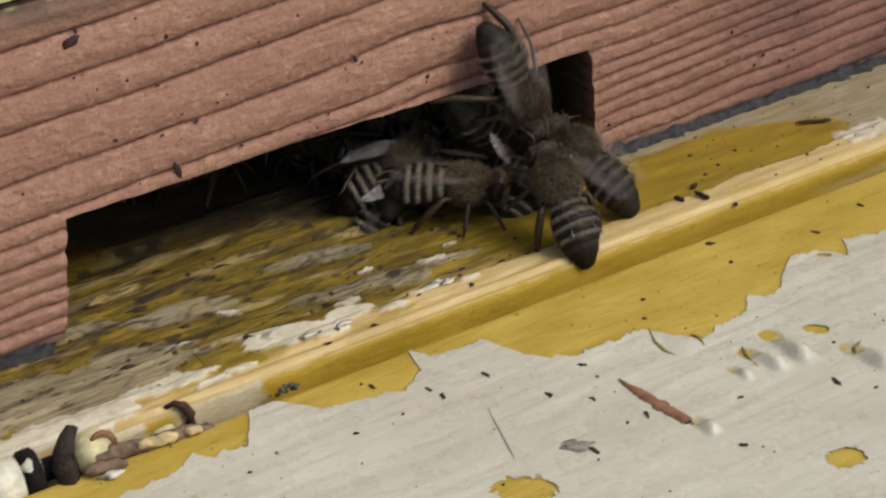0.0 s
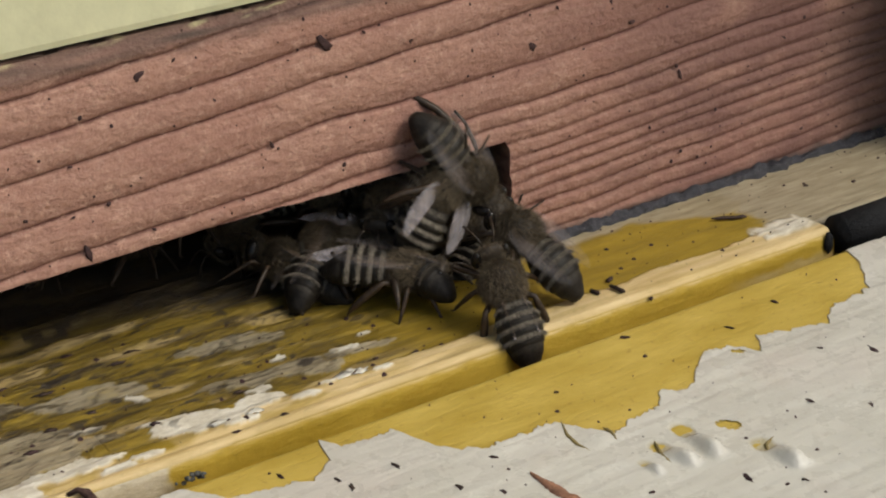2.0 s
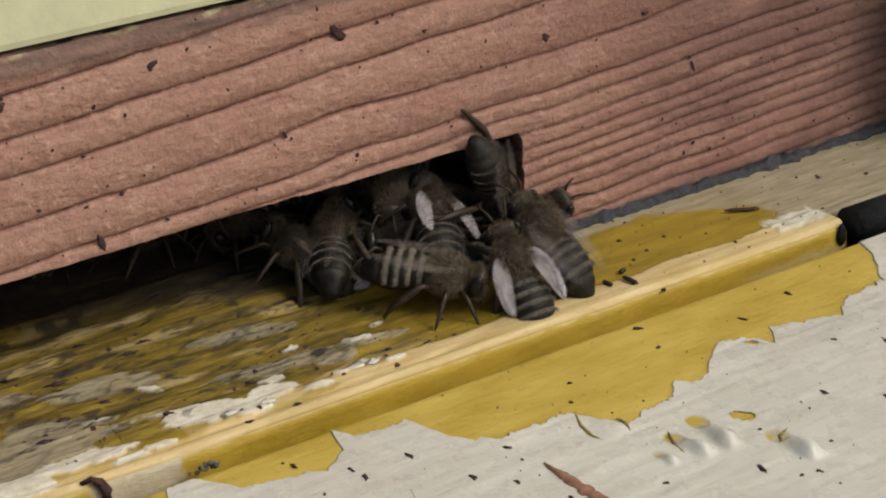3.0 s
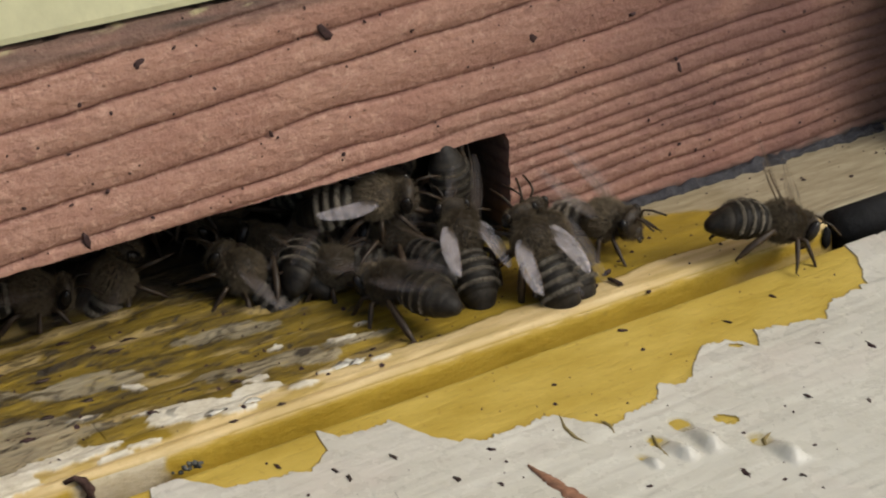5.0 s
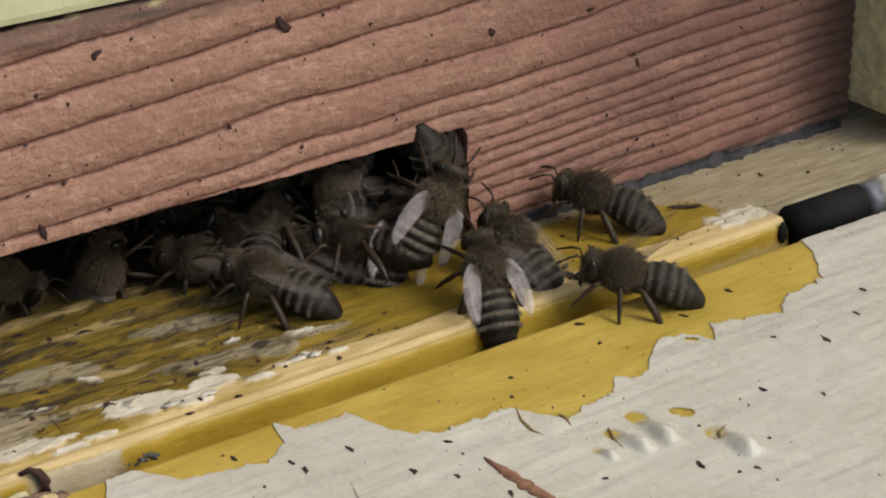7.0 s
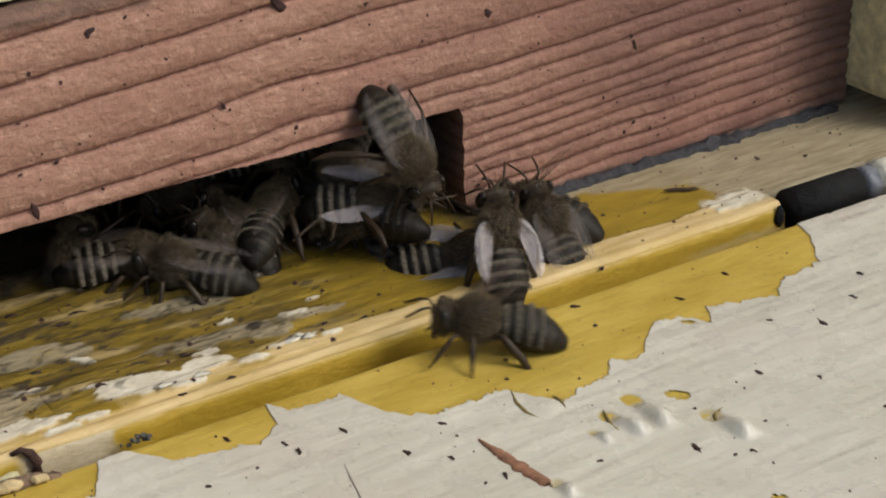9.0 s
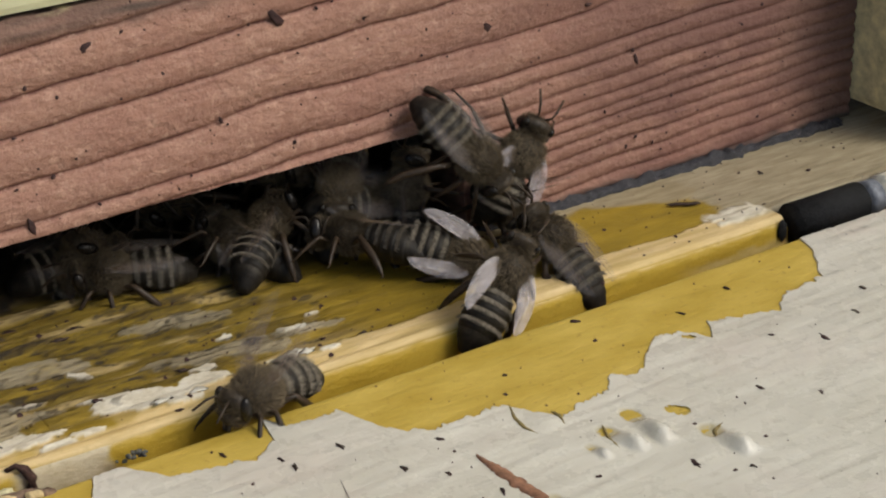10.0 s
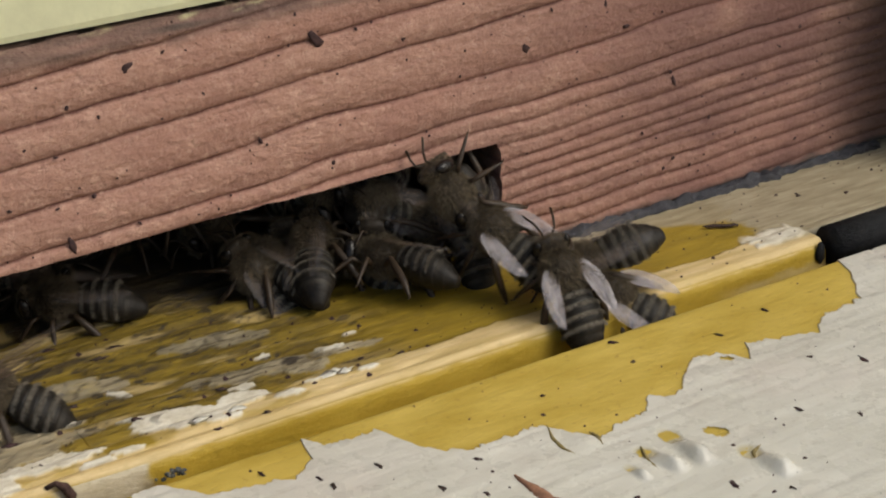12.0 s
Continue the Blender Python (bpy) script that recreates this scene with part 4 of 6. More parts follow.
M_CHITIN = shell_material("dark_chitin", (0.026, 0.020, 0.015), (0.065, 0.048, 0.032), 0.5)
M_EYE = shell_material("compound_eye", (0.006, 0.005, 0.005), (0.02, 0.016, 0.013), 0.25)
M_LEG = shell_material("leg_chitin", (0.014, 0.010, 0.007), (0.055, 0.034, 0.019), 0.45)
# second wing has the same colour; higher opacity stands for sky reflection
M_ABDOMEN, M_WING, M_WING_SHEEN = abdomen_material(), wing_material("clear_wing", 0.03), wing_material("sky_sheen_wing", 0.27)
M_VEIN = shell_material("wing_vein", (0.10, 0.07, 0.045), (0.20, 0.14, 0.09))
M_FUR = shell_material("tan_fur", (0.08, 0.060, 0.038), (0.23, 0.178, 0.112), 0.85, 3.0)
M_FUR_GREY = shell_material("grey_fur", (0.13, 0.112, 0.086), (0.34, 0.295, 0.23), 0.85, 3.0)


def ellipsoid(bm, centre, radii, turn=0.0, u=20, v=12):
    m = Matrix.Translation(centre) @ Matrix.Rotation(radians(turn), 4, "Y") @ Matrix.Diagonal((*radii, 1))
    return bmesh.ops.create_uvsphere(bm, u_segments=u, v_segments=v, radius=1, matrix=m)["verts"]


def fur(name, spots, length, lean, material, width=0.05):
    """Fine hairs as narrow blades; spots are (place, normal) pairs."""
    verts, faces = [], []
    for p, n in spots:
        side = n.cross(Vector((random.uniform(-1, 1), random.uniform(-1, 1), random.uniform(-1, 1)))).normalized() * width
        tip = p + (n + lean + 0.45 * Vector((random.uniform(-1, 1), random.uniform(-1, 1), random.uniform(-1, 1)))).normalized() * length * random.uniform(0.6, 1.2)
        k = len(verts)
        verts += [tuple(p - side), tuple(p + side), tuple(tip)]
        faces.append((k, k + 1, k + 2))
    return mesh_of(name, verts, faces, {}, [material], shade=False)


def on_ellipsoid(centre, radii, n, keep=lambda p: True):
    out = []
    while len(out) < n:
        d = Vector((random.gauss(0, 1), random.gauss(0, 1), random.gauss(0, 1))).normalized()
        p = Vector([c + r * v for c, r, v in zip(centre, radii, d)])
        if keep(d):
            out.append((p, Vector([v / r for v, r in zip(d, radii)]).normalized()))
    return out


def abdomen_line(u, droop):
    """The abdomen's axis and radius from waist (0) to tip (1)."""
    x = -2.2 - 6.6 * u + 0.22 * droop * u * u
    z = -0.15 - droop * u * u
    r = 2.28 * math.sin(math.pi * min(1, 0.13 + 0.845 * u)) ** 0.5 * (1 - 0.26 * u * u)
    return x, z, r


def abdomen_mesh(droop):
    verts, faces, band, sides = [], [], [], 20
    n = 66
    for j in range(n + 1):
        u = j / n
        x, z, r = abdomen_line(u, droop)
        seg = (u * 6.0) % 1.0
        r *= 1.0 - 0.055 * (1 - seg) if 0.04 < u < 0.97 else 0.98
        r = max(0.05, r if u < 0.995 else 0.1)
        for k in range(sides):
            a = k * math.tau / sides
            verts.append((x, r * 1.02 * math.cos(a), z + r * 0.90 * math.sin(a)))
            top = smooth(-0.35, 0.3, math.sin(a))
            band.append(top * smooth(0.0, 0.12, seg) * smooth(0.62, 0.22, seg) * (1 if u < 0.68 else 0.25 if u < 0.84 else 0.0) * (0.75 + 0.6 * nz(math.cos(a) * 2.5, seg * 2, u * 9)))
    for j in range(n):
        for k in range(sides):
            a, b = j * sides + k, j * sides + (k + 1) % sides
            faces.append((a, b, b + sides, a + sides))
    faces.append(tuple(range(sides))[::-1])
    faces.append(tuple(range(n * sides, (n + 1) * sides)))
    return mesh_of("abdomen", verts, faces, {"band": band}, [M_ABDOMEN])


def abdomen_hair(droop):
    spots = []
    for _ in range(2600):
        s = random.randrange(4)
        u = (s + random.uniform(0.02, 0.30)) / 6.0 + 0.01
        x, z, r = abdomen_line(u, droop)
        a = random.uniform(-0.3, math.pi + 0.3)
        spots.append((Vector((x, r * math.cos(a), z + 0.9 * r * math.sin(a))), Vector((0, math.cos(a), math.sin(a)))))
    return fur("hair_band", spots, 0.5, Vector((-1.4, 0, 0)), M_FUR_GREY, 0.026)


def wing_mesh(length, width, material):
    """A thin wing with a straight leading edge, from its root at the origin along -x."""
    n, m, verts, faces = 18, 6, [], []
    for side in (1, -1):
        for i in range(n + 1):
            u = i / n
            half = width * (0.16 + 0.84 * math.sin(math.pi * min(1.0, 0.10 + 0.86 * u ** 0.8)) ** 0.75)
            half *= math.sqrt(max(0.02, 1 - max(0, (u - 0.86) / 0.14) ** 2))
            for j in range(m + 1):
                v = j / m
                wave = 0.10 * math.sin(v * 9 + u * 3) * u
                verts.append((-length * u, half * (v - 0.22), side * 0.012 + wave + 0.25 * u * u))
    h, size = m + 1, (n + 1) * (m + 1)
    for i in range(n):
        for j in range(m):
            a = i * h + j
            faces.append((a, a + 1, a + h + 1, a + h))
            faces.append((size + a, size + a + h, size + a + h + 1, size + a + 1))
    return mesh_of("wing", verts, faces, {}, [material])


def vein_mesh(length, width):
    bm = bmesh.new()
    for v, reach, bow in ((-0.20, 0.97, 0.0), (0.0, 0.8, 0.12), (0.2, 0.9, 0.2), (0.45, 0.75, 0.25), (0.68, 0.6, 0.1)):
        pts = []
        for i in range(7):
            u = i / 6 * reach
            half = width * (0.16 + 0.84 * math.sin(math.pi * min(1.0, 0.10 + 0.86 * u ** 0.8)) ** 0.75)
            pts.append((-length * u, half * (v + bow * u * (1 - u)) * min(1, 0.3 + u * 2), 0.03 + 0.10 * math.sin((v + 0.22) * 9 + u * 3) * u + 0.25 * u * u))
        tube(bm, pts, [0.034, 0.03, 0.027, 0.024, 0.02, 0.016, 0.012], 4)
    me = bpy.data.meshes.new("vein")
    bmesh.ops.scale(bm, vec=(MM, MM, MM), verts=bm.verts)
    bm.to_mesh(me)
    bm.free()
    me.materials.append(M_VEIN)
    return me


def leg_mesh(points, radii):
    """A jointed leg from its hip at the origin, with a flattened shin and a clawed foot."""
    bm = bmesh.new()
    fine, rr = [], []
    for (a, ra), (b, rb) in zip(zip(points, radii), zip(points[1:], radii[1:])):
        for k in range(4):
            u = k / 4
            fine.append(Vector(a).lerp(Vector(b), u))
            rr.append((ra + (rb - ra) * u) * (1 + 0.25 * math.sin(math.pi * u)))
    fine.append(Vector(points[-1]))
    rr.append(radii[-1])
    tube(bm, fine, rr, 7)
    end = Vector(points[-1])
    for s in (1, -1):
        tube(bm, [end, end + Vector((0.12, 0.16 * s, -0.12)), end + Vector((0.30, 0.22 * s, -0.22))], [0.07, 0.05, 0.02], 5)
    bmesh.ops.scale(bm, vec=(MM, MM, MM), verts=bm.verts)
    me = bpy.data.meshes.new("leg")
    bm.to_mesh(me)
    bm.free()
    me.materials.append(M_LEG)
    me.polygons.foreach_set("use_smooth", [True] * len(me.polygons))
    return me


def head_mesh():
    bm = bmesh.new()
    ellipsoid(bm, (0.35, 0, -0.15), (0.95, 1.75, 1.65), 20)
    ellipsoid(bm, (0.85, 0, -1.15), (0.55, 0.75, 0.75), 10)
    tube(bm, [(1.0, 0.28, -1.6), (1.05, 0.25, -2.1), (0.8, 0.1, -2.4)], [0.22, 0.2, 0.08])
    tube(bm, [(1.0, -0.28, -1.6), (1.05, -0.25, -2.1), (0.8, -0.1, -2.4)], [0.22, 0.2, 0.08])
    bmesh.ops.scale(bm, vec=(MM, MM, MM), verts=bm.verts)
    me = bpy.data.meshes.new("head")
    bm.to_mesh(me)
    bm.free()
    me.materials.append(M_CHITIN)
    me.polygons.foreach_set("use_smooth", [True] * len(me.polygons))
    return me


LEGS = (
    # hip, then knee, shin, ankle, foot from the hip, for the near side; the other side mirrors it
    ((1.1, 0.9, -1.2), ((0, 0, 0), (0.9, 1.2, 0.2), (2.0, 1.9, -1.4), (2.6, 2.2, -2.4)), (0.26, 0.28, 0.22, 0.10)),
    ((0.1, 1.0, -1.3), ((0, 0, 0), (0.0, 1.7, 0.5), (-0.3, 2.9, -1.3), (-0.5, 3.4, -2.3)), (0.27, 0.30, 0.25, 0.10)),
    ((-0.9, 1.0, -1.2), ((0, 0, 0), (-1.3, 1.5, 0.9), (-3.4, 2.2, -0.9), (-4.6, 2.4, -2.4)), (0.30, 0.36, 0.46, 0.14)),
)


CLIMBING = {
    # legs braced on the board: side and place in LEGS, then the points from the hip
    (1, 1): (((0, 0, 0), (-1.5, 2.0, 0.5), (-4.0, 3.2, 0.0), (-6.5, 3.6, -0.8)), (0.24, 0.26, 0.2, 0.09)),
    (1, 2): (((0, 0, 0), (-2.6, 1.5, 0.9), (-6.2, 1.5, 0.1), (-8.6, 1.0, -0.9), (-10.2, 0.9, -2.0)), (0.28, 0.34, 0.5, 0.3, 0.12)),
    (-1, 2): (((0, 0, 0), (-1.5, 2.4, 0.8), (-3.2, 5.0, -0.5), (-3.8, 6.6, -1.6)), (0.28, 0.34, 0.42, 0.14)),
}


def honey_bee(wing_spread, wing_lift, droop, label, pale=False, climbing=False):
    bee = tagged(new("honey_bee"), label, "bee", "bees at the hive entrance")
    bm = bmesh.new()
    ellipsoid(bm, (0, 0, 0), (2.15, 2.05, 1.9))
    thorax = part("thorax", bm, M_CHITIN, bee)
    part("fur", fur("fur", on_ellipsoid((0, 0, 0), (2.1, 2.0, 1.85), 8500, lambda d: d.z < 0.6 or random.random() < 0.7), 0.75, Vector((-0.9, 0, 0.1)), M_FUR, 0.03), None, thorax, "tan fur")
    abdomen = part("abdomen", abdomen_mesh(droop), None, bee, "dark abdomen with pale hair bands")
    part("hair_band", abdomen_hair(droop), None, abdomen)
    head = part("head", head_mesh(), None, bee, at=mm(2.35, 0, -0.25))
    part("fur", fur("fur", on_ellipsoid((0.35, 0, -0.15), (0.95, 1.6, 1.6), 1500, lambda d: abs(d.y) < 0.8), 0.5, Vector((0.3, 0, 0.3)), M_FUR, 0.028), None, head)
    for s in (1, -1):
        bm = bmesh.new()
        ellipsoid(bm, (0.4, 1.42 * s, 0.05), (0.62, 0.55, 1.2), 15, 14, 10)
        part("eye", bm, M_EYE, head)
        bm = bmesh.new()
        tube(bm, [(1.2, 0.35 * s, 0.1), (1.9, 0.75 * s, 1.0), (2.7, 1.0 * s, 0.8), (3.9, 1.4 * s, 0.0)], [0.13, 0.11, 0.13, 0.11], 6)
        part("antenna", bm, M_LEG, head)
        for i, (hip, points, radii) in enumerate(LEGS):
            if climbing:
                points, radii = CLIMBING.get((s, i), (points, radii))
            me = leg_mesh([(x, y * s, z) for x, y, z in points], [0.78 * r for r in radii])
            part("leg", me, None, bee, at=mm(hip[0], hip[1] * s, hip[2]))
        for length, width, x, extra in ((6.0, 1.75, 0.2, 0.0), (4.0, 1.1, -0.2, 3.0)) if pale else ((7.8, 1.9, 0.4, 0.0), (5.4, 1.3, -0.2, 6.0)):
            me = wing_mesh(length, width * s, M_WING_SHEEN if pale else M_WING)
            w = part("wing", me, None, bee, at=mm(x, 1.25 * s, 1.35 - 0.02 * extra, 0, wing_lift, -s * (wing_spread + extra * 0.6)))
            part("vein", vein_mesh(length, width * s), None, w)
    bee.scale = (1.06,) * 3
    return bee


HIVE_LABEL = "dark honey bee with grey abdomen bands, folded wings, crowding the slot"
WALK_LABEL = "dark honey bee walking on the sill with raised wings"
CLIMB_LABEL = "dark honey bee with grey abdomen bands, braced on the pine board"
FAN_LABEL = "dark honey bee with narrow wings paled by painted sky sheen, clinging to other bees"


def build_bees():
    folded = honey_bee(1, 1, 0.9, HIVE_LABEL)
    walking = honey_bee(10, 50, 1.2, WALK_LABEL)
    fanning = honey_bee(12, 7, 1.2, FAN_LABEL, True)
    climbing = honey_bee(1, 1, 0.9, CLIMB_LABEL, False, True)
    models = {"folded": folded, "walking": walking, "fanning": fanning, "climbing": climbing}
    used, bees = set(), {}
    for key, kind in BEES.items():
        bees[key] = models[kind] if kind not in used else copy_thing(models[kind], Matrix())
        used.add(kind)
    return bees


hinges()
debris()


BEES = {"A": "climbing", "B": "fanning", "C": "folded", "D": "folded", "E": "fanning", "F": "fanning", "K": "folded", "R1": "walking", "R2": "walking", "G1": "folded", "G2": "folded", "G3": "folded", "G4": "folded", "X1": "folded", "X2": "folded", "X3": "folded", "X4": "folded", "X5": "folded", "X6": "folded", "X7": "folded", "X8": "folded", "X9": "folded", "X10": "folded", "X11": "folded"}
